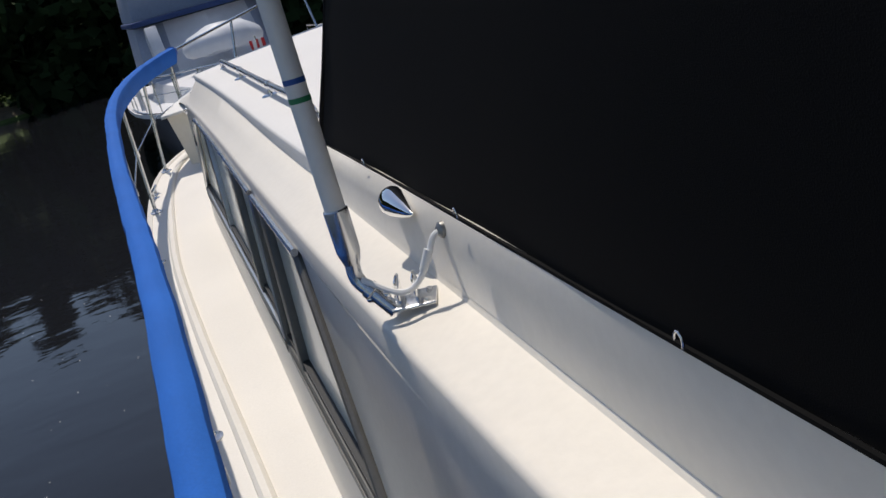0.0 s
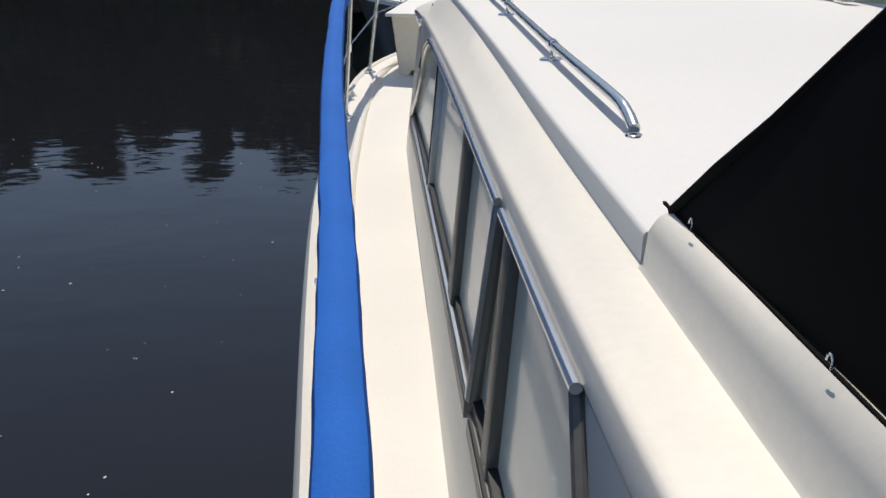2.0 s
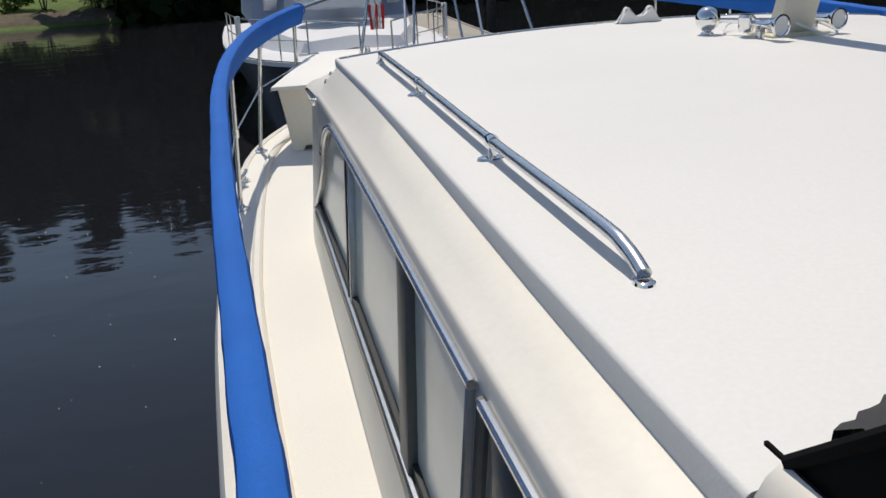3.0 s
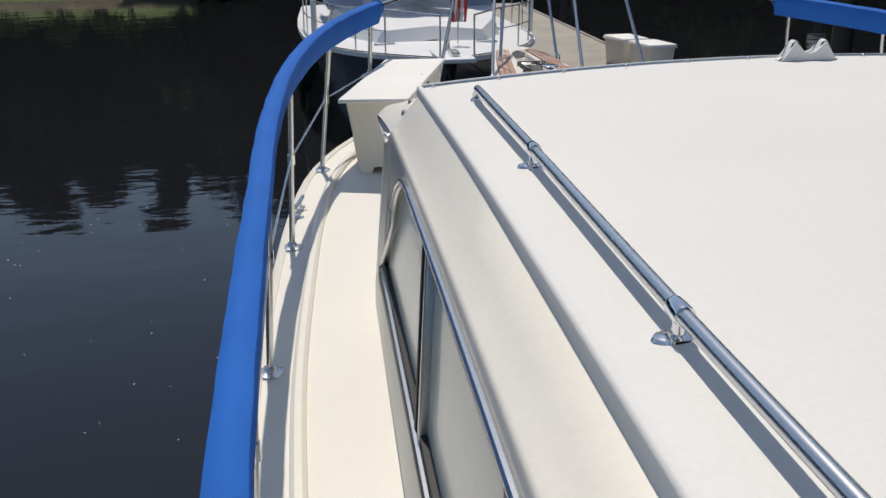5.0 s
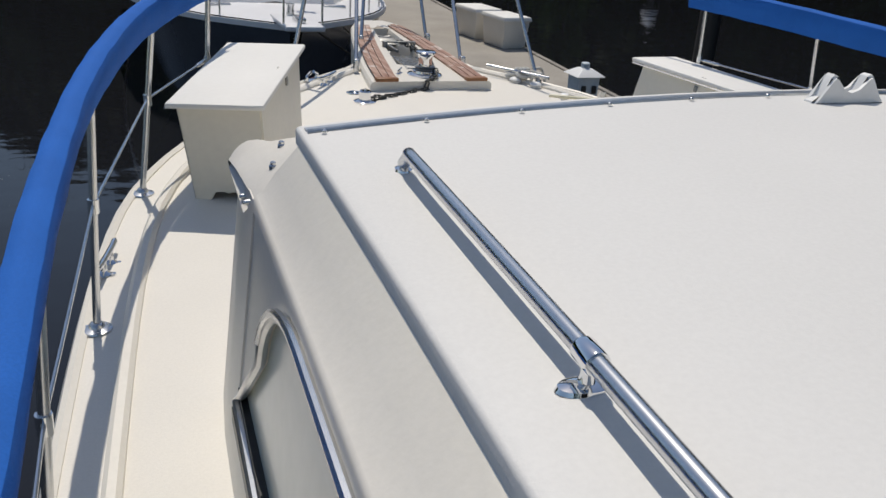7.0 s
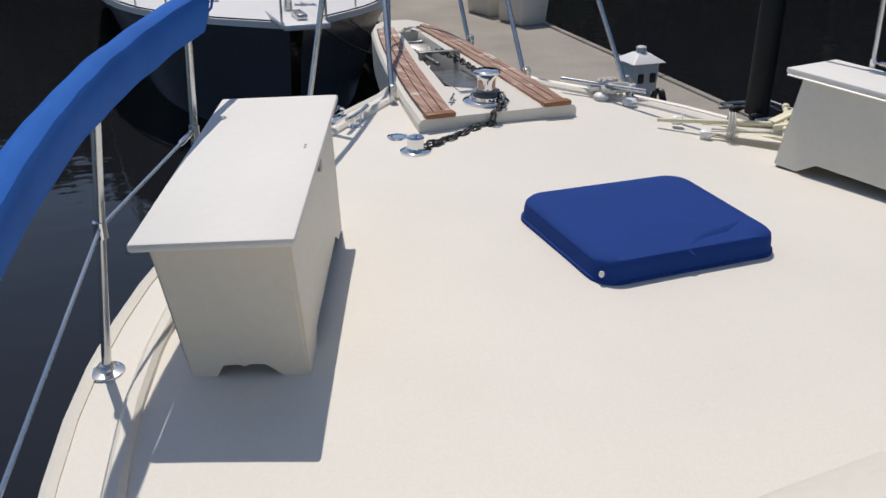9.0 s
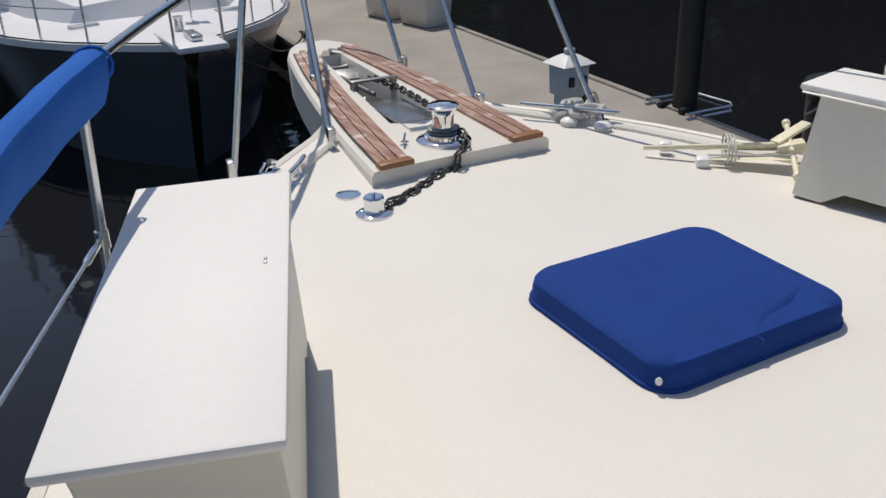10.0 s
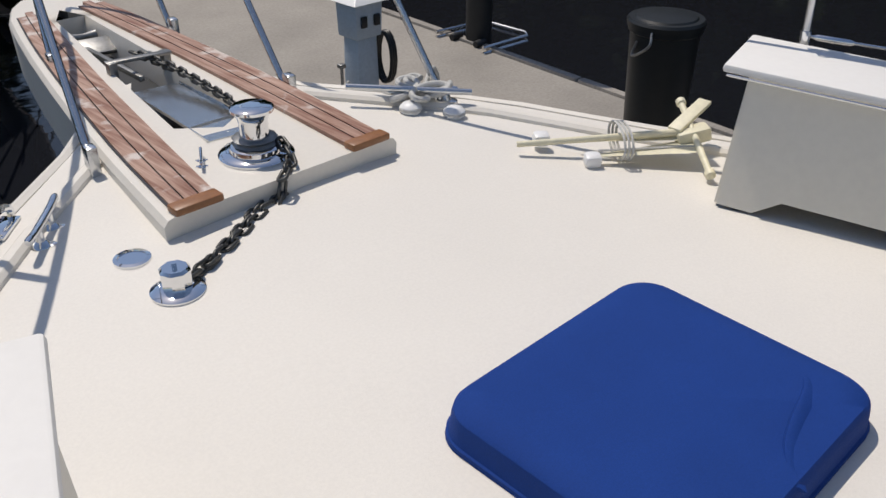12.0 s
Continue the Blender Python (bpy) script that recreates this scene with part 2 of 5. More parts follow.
def lerp(table, y):
    """Smooth reading of a table of (y, value)."""
    ys, vs = [a for a, _ in table], [b for _, b in table]
    i = max(0, min(len(ys) - 2, int(np.searchsorted(ys, y)) - 1))
    t = (y - ys[i]) / (ys[i + 1] - ys[i])

    def slope(k):
        if k == 0 or k == len(ys) - 1:
            j = min(k, len(ys) - 2)
            return (vs[j + 1] - vs[j]) / (ys[j + 1] - ys[j])
        return (vs[k + 1] - vs[k - 1]) / (ys[k + 1] - ys[k - 1])
    h = ys[i + 1] - ys[i]
    if t < 0 or t > 1:
        j = 0 if t < 0 else -1
        return vs[j] + (y - ys[j]) * slope(0 if t < 0 else len(ys) - 1)
    return ((2 * t ** 3 - 3 * t * t + 1) * vs[i] + (t ** 3 - 2 * t * t + t) * h * slope(i)
            + (3 * t * t - 2 * t ** 3) * vs[i + 1] + (t ** 3 - t * t) * h * slope(i + 1))


# ---- the boat's lines ----
WATER_Z, DOCK_Z = -1.4, -0.95
CENTRE = [(0.0, 1.709), (3.0, 1.964), (5.0, 2.134), (6.6, 2.270), (7.4, 2.312), (8.2, 2.345), (9.24, 2.402), (9.7, 2.457), (10.2, 2.530), (10.75, 2.610), (11.6, 2.733)]
HALF = [(0.0, 1.36), (2.0, 1.52), (4.0, 1.68), (5.2, 1.774), (6.2, 1.826), (7.2, 1.79), (8.0, 1.69), (8.6, 1.508), (9.2, 1.215), (9.7, 0.93), (10.0, 0.65), (10.2, 0.45), (10.45, 0.24), (10.6, 0.14), (10.75, 0.07)]
SHEER = [(0.0, 0.05), (2.0, 0.10), (4.0, 0.16), (5.5, 0.222), (6.4, 0.265), (7.2, 0.315), (8.2, 0.374), (9.4, 0.398), (10.75, 0.46)]


def mid(y):
    return lerp(CENTRE, y)


def edge(y, side=-1, inset=0.0):
    return mid(y) + side * (lerp(HALF, y) - inset)


def deck_z(x, y):
    u = (x - mid(y)) / max(lerp(HALF, y), 0.3)
    return lerp(SHEER, y) + 0.048 * (1 - min(1, u * u))


def ridge(y):
    """How far the toe ridge lies inboard, measured across the boat."""
    k = (lerp(HALF, y + 0.05) - lerp(HALF, y - 0.05)) / 0.1
    return 0.15 * math.sqrt(1 + k * k)


LEDGE_X = [(0.5, 0.648), (1.7, 0.690), (2.4, 0.708), (3.2, 0.738), (4.0, 0.777), (4.8, 0.821), (5.6, 0.859), (6.6, 0.901)]
LEDGE_Z = [(0.5, 1.012), (1.7, 1.010), (2.4, 1.006), (3.2, 1.0), (4.0, 0.992), (4.8, 0.985), (5.6, 0.978), (6.6, 0.970)]
LEDGE_IN = [(0.5, 1.018), (1.8, 1.018), (2.4, 1.022), (3.0, 1.026), (3.4, 1.031), (4.0, 1.040), (4.8, 1.052), (5.6, 1.063), (6.5, 1.071)]


def wall_x(y, side=-1, z=0.93):
    """The cabin side leans in towards the top."""
    x = lerp(LEDGE_X, y) + 0.001 - 0.085 * (0.945 - z) + max(0, y - 6.55) ** 2 * 0.25
    return x if side < 0 else 2 * mid(y) - x


def slab_x(y, side=-1):
    x = lerp([(0.5, 0.728), (1.8, 0.787), (2.4, 0.814), (3.0, 0.840), (3.4, 0.858), (4.0, 0.883), (4.8, 0.925), (5.6, 0.960), (6.45, 0.985)], y)
    return x if side < 0 else 2 * mid(y) - x


def ledge_x(y, side=-1):
    x = lerp(LEDGE_X, y)
    return x if side < 0 else 2 * mid(y) - x


def canvas_x(y, side=-1):
    x = lerp([(0.2, 0.70), (1.4, 0.762), (2.0, 0.799), (2.6, 0.839), (3.43, 0.889)], y)
    return x if side < 0 else 2 * mid(y) - x


def hem_z(y):
    return 1.161 - 0.024 * (y - 1.4)


def roof_z(x, y):
    u = (x - mid(y)) / (mid(y) - slab_x(min(y, 6.45)))
    return 1.078 + 0.0075 * (y - 3.4) + 0.062 * (1 - min(1, u * u))


# ---- water, hull, deck ----
bm = bmesh.new()
bmesh.ops.create_grid(bm, x_segments=1, y_segments=1, size=600)
water = part("water", bm, WATER, smooth=False)
water.location = (0, 0, WATER_Z)
tagged(water, "dark still river water with soft ripples", "water", kind="structure")

YS = [0.0 + i * 0.25 for i in range(43)] + [10.75]
bm = bmesh.new()
for s in (-1, 1):
    rows = []
    for y in YS:
        x, z = edge(y, s), lerp(SHEER, y)
        flare = 0.22 + 0.10 * max(0, y - 7)
        rows.append([(x, y, z - 0.004), (x + s * 0.012, y, z - 0.03), (x + s * 0.02, y, z - 0.075), (x - s * 0.005, y, z - 0.09),
                     (x - s * flare * 0.5, y - 0.05, (z + WATER_Z) / 2 - 0.05), (x - s * flare, y - 0.1 - 0.04 * max(0, y - 7), WATER_Z - 0.1)])
    sheet(bm, rows)
bm.faces.new([bm.verts.new(p) for p in ((edge(0, -1), 0, 0.016), (edge(0, 1), 0, 0.016), (edge(0, 1, 0.2), -0.08, WATER_Z - 0.1), (edge(0, -1, 0.2), -0.08, WATER_Z - 0.1))])
part("wall_hull", bm, HULLW)
tagged(bpy.data.objects["wall_hull"], "white gelcoat boat hull with rubbing strake", "hull", kind="structure")

bm = bmesh.new()
sheet(bm, [[(edge(y, -1) * (1 - k) + edge(y, 1) * k, y, deck_z(edge(y, -1) * (1 - k) + edge(y, 1) * k, y)) for k in [i / 24 for i in range(25)]] for y in YS])
def in_well(c):
    """Whether a place lies in the open well of the bow platform."""
    y = (c.y - 9.535) / 1.12
    return 0.40 < y < 1.64 and abs(c.x - 2.424 - 0.142 * y) < 0.135


bmesh.ops.delete(bm, geom=[f for f in bm.faces if in_well(f.calc_center_median())], context="FACES")
deck = part("floor_deck", bm, DECK)
tagged(deck, "cream non-skid fibreglass side deck and foredeck", "deck", kind="structure")
for s in (-1, 1):
    bm = bmesh.new()
    prof = [(-0.026, -0.01), (-0.022, 0.012), (-0.010, 0.022), (0.010, 0.022), (0.022, 0.012), (0.026, -0.01)]
    ys = [0.2 + i * 0.2 for i in range(49)]
    sweep(bm, [(edge(y, s, ridge(y)), y, deck_z(edge(y, s, ridge(y)), y)) for y in ys + [10.08] if lerp(HALF, y) > 0.55], profile=prof)
    part("trim_toe_ridge", bm, GEL, deck)
    bm = bmesh.new()
    sweep(bm, [(edge(y, s, 0.018), y, deck_z(edge(y, s, 0.018), y)) for y in ys + [10.2, 10.5]], profile=[(-0.018, -0.02), (-0.016, 0.006), (0, 0.012), (0.016, 0.006), (0.018, -0.02)])
    part("trim_edge_cap", bm, GEL, deck)

# ---- cabin: side walls with window openings, ledge, roof ----
WIN_TOP, WIN_BOT = 0.935, 0.50
WINDOWS = [(2.83, 3.885), (3.945, 6.42)]


def side_wall(s):
    """The cabin side, 4 cm thick, with two openings."""
    bm = bmesh.new()
    ys = sorted({0.6, 1.2, 1.8, 2.4, 5.0, 5.6, 6.0, 6.6, 6.76} | {y for w in WINDOWS for y in w})
    zs = [0.0, WIN_BOT, WIN_TOP, 0.955]
    for a, b in zip(ys, ys[1:]):
        for z0, z1 in zip(zs, zs[1:]):
            hole = z0 == WIN_BOT and any(w[0] <= a and b <= w[1] for w in WINDOWS)
            if hole:
                continue
            quad = []
            for off in (0, 0.04):
                quad.append([bm.verts.new((wall_x(y, s, z) - s * off, y, z)) for y, z in ((a, z0), (b, z0), (b, z1), (a, z1))])
            o, i = quad
            bm.faces.new(o), bm.faces.new(i[::-1])
            for k in range(4):
                bm.faces.new((o[k], i[k], i[(k + 1) % 4], o[(k + 1) % 4]))
    bmesh.ops.remove_doubles(bm, verts=bm.verts, dist=0.0005)
    ob = part("wall_cabin_port" if s < 0 else "wall_cabin_starboard", bm, GEL)
    return tagged(ob, "cream fibreglass cabin side wall above the side deck", "wall", kind="structure")


for s in (-1, 1):
    side_wall(s)
    # ledge that overhangs the wall and leads up to the roof slab
    bm = bmesh.new()
    rows = []
    for y in [0.6 + 0.2 * i for i in range(30)] + [6.42]:
        xw, xs, xo = wall_x(y, s), slab_x(min(y, 6.45), s), ledge_x(y, s)
        low, out = lerp(LEDGE_IN, y), lerp(LEDGE_Z, y)
        rows.append([(xw - s * 0.03, y, 0.940), (xo + s * 0.001, y, 0.946), (xo, y, out - 0.010), (xo - s * 0.003, y, out - 0.004), (xo - s * 0.008, y, out), (xo - s * 0.020, y, out + (low - out) * 0.08),
                     (xo * 0.5 + xs * 0.5, y, out + (low - out) * 0.46), (xs, y, low), (xs - s * 0.03, y, low)])
    sheet(bm, rows)
    tagged(part("trim_cabin_ledge", bm, GEL), "cream fibreglass ledge along the cabin side", "ledge", kind="structure")
    # coaming aft of the roof slab, under the canvas
    bm = bmesh.new()
    rows = []
    for y in [0.6 + 0.2 * i for i in range(15)]:
        xs = slab_x(y, s)
        xc, zi = canvas_x(y, s), lerp(LEDGE_IN, y)
        h = hem_z(y)
        rows.append([(xs + s * 0.008, y, zi - 0.004), (xs, y, zi + 0.006), (xs * 0.94 + xc * 0.06, y, zi + (h - zi) * 0.62), (xs * 0.6 + xc * 0.4, y, h - 0.014), (xc + s * 0.001, y, h - 0.001), (xc - s * 0.12, y, h + 0.004)])
    sheet(bm, rows)
    tagged(part("trim_coaming", bm, GEL), "cream fibreglass coaming below the canvas", "coaming", kind="structure")

# roof slab with a real edge
bm = bmesh.new()
rows = []
for y in [3.41 + i * 0.152 for i in range(21)]:
    a, b = slab_x(y, -1), slab_x(y, 1)
    row = [(a, y, lerp(LEDGE_IN, y) - 0.004), (a - 0.001, y, roof_z(a, y) - 0.008), (a + 0.001, y, roof_z(a, y) - 0.003), (a + 0.006, y, roof_z(a, y)), (a + 0.025, y, roof_z(a + 0.025, y))]
    row += [(a + (b - a) * k / 20, y, roof_z(a + (b - a) * k / 20, y)) for k in range(1, 20)]
    row += [(b - 0.025, y, roof_z(b - 0.025, y)), (b - 0.006, y, roof_z(b, y)), (b - 0.001, y, roof_z(b, y) - 0.003), (b + 0.001, y, roof_z(b, y) - 0.008), (b, y, lerp(LEDGE_IN, y) - 0.004)]
    rows.append(row)
sheet(bm, rows)
for row in (rows[0], rows[-1]):
    bm.faces.new([bm.verts.new(p) for p in row])
roof = tagged(part("roof", bm, ROOF), "white painted cabin roof slab", "roof", kind="structure")

# brow in front of the roof, rounded at both ends, and the cabin front under it
bm = bmesh.new()
rows = []
x0 = 0.886
span = mid(6.5) - x0
FRONT = [(0.0, 6.72), (0.03, 6.785), (0.065, 6.81), (0.095, 6.775), (0.13, 6.715), (0.20, 6.665), (0.4, 6.65), (2.0, 6.68)]
for k in range(61):
    e = 1.42 * (k / 30) ** 1.6 if k <= 30 else 1.42 * ((60 - k) / 30) ** 1.6
    e *= span / 1.42
    x = x0 + e if k <= 30 else 2 * mid(6.5) - x0 - e
    front = lerp(FRONT, e)
    inn = min(1, e / 0.13)
    zt = 0.960 + 0.098 * inn ** 0.9 + (roof_z(x, 6.4) - 1.092) * min(1, e / 0.4)
    lip = 0.05 - 0.03 * inn
    q = 0.018 * (1 - inn) * (1 if k <= 30 else -1)
    rows.append([(x + q, 6.39, zt - 0.002), (x + 0.7 * q, 6.50, zt - 0.008), (x + 0.25 * q, 6.50 + (front - 6.50) * 0.6, zt - 0.034 * inn), (x, front - 0.01, zt - 0.068 * inn - 0.004), (x, front, zt - 0.076 * inn - 0.010), (x, front - 0.012, zt - 0.076 * inn - 0.020), (x, 6.50, zt - 0.055)])
sheet(bm, rows)
brow = tagged(part("trim_brow", bm, GEL), "cream fibreglass brow ahead of the roof", "brow", kind="structure")
bm = bmesh.new()
sheet(bm, [[(x, 6.80 + 0.12 * (1 - abs(x - mid(6.9)) / 1.4), 0.2), (x, 6.50 + 0.06 * (1 - abs(x - mid(6.9)) / 1.4), 0.955)] for x in np.linspace(wall_x(6.74) + 0.002, wall_x(6.74, 1) - 0.002, 9)])
tagged(part("wall_cabin_front", bm, GEL), "cream fibreglass cabin front wall", "wall", kind="structure")
bm = bmesh.new()
sheet(bm, [[(wall_x(0.6), 0.6, -0.05), (wall_x(0.6, 1), 0.6, -0.05)], [(wall_x(0.6), 0.6, 1.1), (wall_x(0.6, 1), 0.6, 1.1)]])
prism(bm, [(canvas_x(0.6) + 0.1, 0.605), (canvas_x(0.6, 1) - 0.1, 0.605), (canvas_x(3.3, 1) - 0.1, 3.38), (canvas_x(3.3) + 0.1, 3.38)], 1.04, 1.08)
tagged(part("wall_cabin_aft", bm, GEL), "cream fibreglass cabin aft wall", "wall", kind="structure")


# ---- windows ----
def window(name, y0, y1, mullions, arched):
    """Aluminium frame in the opening, blinds behind glass, raked mullions and a dark sill."""
    w = thing(name, "aluminium framed cabin window with pale blinds behind the glass", "window", kind="structure")

    def p(y, z, out=0.0):
        return (wall_x(y, -1, z) - out, y, z)
    zb, zt = WIN_BOT, WIN_TOP
    rake = 0.0 if arched else 0.43
    ytop = y0 + rake
    if arched:
        lead = [(y1, zb), (y1 - 0.06, zb + 0.05), (y1 - 0.25, zt - 0.20)] + [(y1 - 0.25 - 0.34 * (1 - math.cos(a)), zt - 0.20 + 0.20 * math.sin(a)) for a in [i * math.pi / 16 for i in range(1, 9)]]
        loop = [p(y0, zb)] + [p(y, z) for y, z in lead] + [p(y0, zt)]
        fan = [p(y1 + 0.02, zt, -0.004), p(y1 + 0.02, zb, -0.004)] + [p(y, z, -0.004) for y, z in lead]
    else:
        loop = [p(y0, zb), p(y1, zb), p(y1, zt), p(ytop, zt)]
        fan = [p(y0 - 0.02, zb, -0.004), p(y0, zb, -0.004), p(ytop, zt, -0.004), p(y0 - 0.02, zt, -0.004)]
    corner = bmesh.new()
    front, back = [[corner.verts.new((q[0] + d, q[1], q[2])) for q in fan] for d in (0.0, 0.03)]
    corner.faces.new(front), corner.faces.new(back[::-1])
    for k in range(len(front)):
        corner.faces.new((front[k], back[k], back[(k + 1) % len(front)], front[(k + 1) % len(front)]))
    part("corner_fillet", corner, GEL, w)
    fr = bmesh.new()
    pts = []
    for a, b in zip(loop, loop[1:] + loop[:1]):
        n = max(1, int((Vector(b) - Vector(a)).length / 0.12))
        pts += [Vector(a).lerp(Vector(b), i / n) - Vector((0.003, 0, 0)) for i in range(n)]
    sweep(fr, pts, 0.011, 8, closed=True)
    part("window_frame", fr, ALU if arched else FRAMEGREY, w)
    # top drip rail, proud of the wall
    dr = bmesh.new()
    top = [p(ytop - 0.02 + (y1 - 0.59 * arched - ytop) * i / 10, zt + 0.008, 0.010) for i in range(11)]
    if arched:
        top += [p(y, z + 0.008, 0.010) for y, z in lead[:2:-1]]
    sweep(dr, top, 0.009, 8)
    part("drip_rail", dr, STEEL, w)
    sill = bmesh.new()
    block(sill, (0.05, y1 - y0, 0.035), (0, 0, 0))
    bmesh.ops.transform(sill, matrix=Matrix.Translation((wall_x((y0 + y1) / 2, -1, zb) + 0.022, (y0 + y1) / 2, zb + 0.016)) @ pose(0, 0, 0, 0, 0, -math.degrees(math.atan(0.046))), verts=sill.verts)
    part("window_sill", sill, DARKTRIM, w, "black rubber window sill")
    low = bmesh.new()
    sweep(low, [p(y0 + (y1 - y0) * i / 8, zb - 0.030, 0.004) for i in range(9)], profile=[(-0.008, -0.018), (0.008, -0.018), (0.008, 0.018), (-0.008, 0.018)])
    part("lower_frame", low, FRAMEGREY, w)
    cuts = [y0] + sorted(m[0] for m in mullions) + [y1]
    for a, b in zip(cuts, cuts[1:]):
        pane = bmesh.new()
        pane.faces.new([pane.verts.new(p(y, z, -0.012)) for y, z in ((a, zb), (b, zb), (b, zt), (a, zt))])
        part("pane", pane, GLASS, w, "pale blind behind glass")
    for y, wide, mat in mullions:
        mu = bmesh.new()
        block(mu, (0.026, wide, zt - zb), (0, 0, 0), bevel=0.004)
        for v in mu.verts:
            z = (zb + zt) / 2 + v.co.z
            yy = y + v.co.y - 0.25 * (zt - z)
            v.co = Vector((wall_x(yy, -1, z) + 0.004 + v.co.x, yy, z))
        part("mullion", mu, mat, w)
    return w


window("window_1", *WINDOWS[0], [(3.79, 0.075, FRAMEGREY)], False)
window("window_2", *WINDOWS[1], [(4.53, 0.10, FRAMEGREY), (5.43, 0.028, ALU), (5.49, 0.03, DARKTRIM)], True)

# ---- guard rails ----
POSTS = [1.2, 2.2, 3.2, 4.2, 5.2, 6.2, 7.18, 8.17, 8.78]
RAIL_Z = [(0, 0.935), (1.6, 0.950), (3.2, 0.962), (4.8, 0.982), (5.6, 0.998), (6.4, 1.018), (7.2, 1.050), (8.0, 1.084), (8.6, 1.118), (9.2, 1.152), (9.9, 1.20), (11.0, 1.25), (11.9, 1.27)]
RAIL_X = [(0.5, 0.372), (1.6, 0.408), (2.4, 0.430), (3.2, 0.450), (4.0, 0.458), (4.8, 0.465), (5.6, 0.489), (6.4, 0.522), (7.2, 0.604), (8.0, 0.768), (8.6, 1.000), (9.2, 1.330), (9.88, 1.78), (10.8, 2.28), (11.4, 2.54), (11.8, 2.66)]


def rail_top(y, s):
    x = lerp(RAIL_X, y)
    return Vector((x if s < 0 else 2 * mid(y) - x, y, lerp(RAIL_Z, y)))


for s in (-1, 1):
    rail = thing("guard_rail", "stainless steel guard rail with stanchions along the deck edge", "railing", group="guard rails")
    bm = bmesh.new()
    pts = [rail_top(0.6 + 0.25 * i, s) for i in range(45)]
    tip = Vector((mid(11.6) + 0.02, 11.88, 1.272))
    sweep(bm, curve(pts[::2] + [tip], 4), 0.0125, 10)
    part("top_rail", bm, STEEL, rail)
    feet = []
    for y in POSTS:
        b = Vector((edge(y, s, 0.056 + 0.06 * (y > 8.4)), y, 0))
        b.z = deck_z(b.x, b.y)
        feet.append(b)
        t = rail_top(y, s)
        t.z -= 0.01
        st = bmesh.new()
        sweep(st, [b, b.lerp(t, 0.5), t], 0.0115, 10)
        po = part("stanchion", st, STEEL, rail)
        fl = bmesh.new()
        spin(fl, [(0.045, 0), (0.043, 0.005), (0.022, 0.010), (0.018, 0.022), (0.015, 0.024)], 20, b)
        for k in range(3):
            spin(fl, [(0.006, 0.004), (0.005, 0.009)], 8, b + Vector((0.031 * math.cos(k * 2.09 + 0.6), 0.031 * math.sin(k * 2.09 + 0.6), 0)))
        part("base_flange", fl, STEEL, po)
        ca = bmesh.new()
        m_ = b.lerp(t, 0.52)
        spin(ca, [(0.0155, -0.02), (0.0155, 0.02)], 12, m_)
        part("collar", ca, CHROME, po)
    ln = bmesh.new()
    mids = [f.lerp(rail_top(y, s), 0.52) for f, y in zip(feet, POSTS)]
    sweep(ln, mids, 0.0045, 8)
    part("lifeline", ln, STEEL, rail)
    tb = bmesh.new()
    d = (mids[-2] - mids[-1]).normalized()
    q = d.to_track_quat("Z", "Y").to_matrix().to_4x4()
    spin(tb, [(0.004, 0.02), (0.009, 0.03), (0.009, 0.12), (0.004, 0.13)], 10, mids[-1], q)
    part("turnbuckle", tb, CHROME, rail)
    # bow posts, from the deck and the pulpit up to the rail
    feet_bow = [((1.65, 9.84), 9.95), ((2.095, 10.0), 10.86), ((2.36, 10.85), 11.4)] if s < 0 else [((3.225, 9.77), 10.2), ((2.83, 10.10), 10.88), ((2.89, 10.95), 11.4)]
    for base, top in feet_bow:
        t = rail_top(top, s)
        x = base[0]
        b = Vector((x, base[1], 0.452 if base[1] > 9.8 else deck_z(x, base[1])))
        st = bmesh.new()
        sweep(st, [b, t], 0.0125, 10)
        po = part("bow_post", st, STEEL, rail)
        fl = bmesh.new()
        if base[1] > 9.8:
            block(fl, (0.032, 0.045, 0.11), b + Vector((0, 0, 0.03)), pose(0, 0, 0, 0, 0, -8), 0.006)
        else:
            spin(fl, [(0.045, 0), (0.043, 0.005), (0.022, 0.010), (0.016, 0.03)], 20, b)
        part("base_flange", fl, STEEL, po)
    # canvas sleeve laced over the rail
    cover = thing("rail_cover", "bright blue canvas sleeve over the top guard rail", "rail cover", group="rail covers")
    bm = bmesh.new()
    prof = [(-0.008, -0.095), (-0.024, -0.045), (-0.031, 0.0), (-0.027, 0.020), (-0.012, 0.030), (0.010, 0.030), (0.026, 0.020), (0.031, 0.0), (0.024, -0.045), (0.006, -0.095)]
    y1 = 8.87
    sweep(bm, [rail_top(0.7 + (y1 - 0.7) * i / 150, s) for i in range(151)], profile=prof, wobble=0.003)
    part("sleeve", bm, BLUE, cover)
    bm = bmesh.new()
    e = rail_top(y1 - 0.01, s)
    sweep(bm, [e + Vector((0.042 * math.cos(a), 0, 0.04 * math.sin(a) - 0.005)) for a in [i * math.pi / 6 for i in range(12)]], 0.004, 6, closed=True)
    part("tie", bm, BLUE, cover)

# ---- roof handrail ----
hand = thing("handrail", "stainless steel grab rail on the white cabin roof", "handrail")
HR = [(1.103, 6.12), (1.070, 5.41), (1.024, 4.59), (0.990, 3.85)]
top = []
for (x, y), h in zip(HR, (0.0, 0.036, 0.036, 0.0)):
    top.append(Vector((x, y, roof_z(x, y) + max(h, 0.012))))
a, b = top[0] + Vector((-0.005, -0.09, 0.025)), top[3] + Vector((0.007, 0.17, 0.027))
bm = bmesh.new()
line = curve([top[0], top[0] + Vector((0, -0.03, 0.020)), a, top[1]], 6)[:-1] + curve([top[1], top[2], b, top[3] + Vector((0.003, 0.06, 0.018)), top[3]], 6)
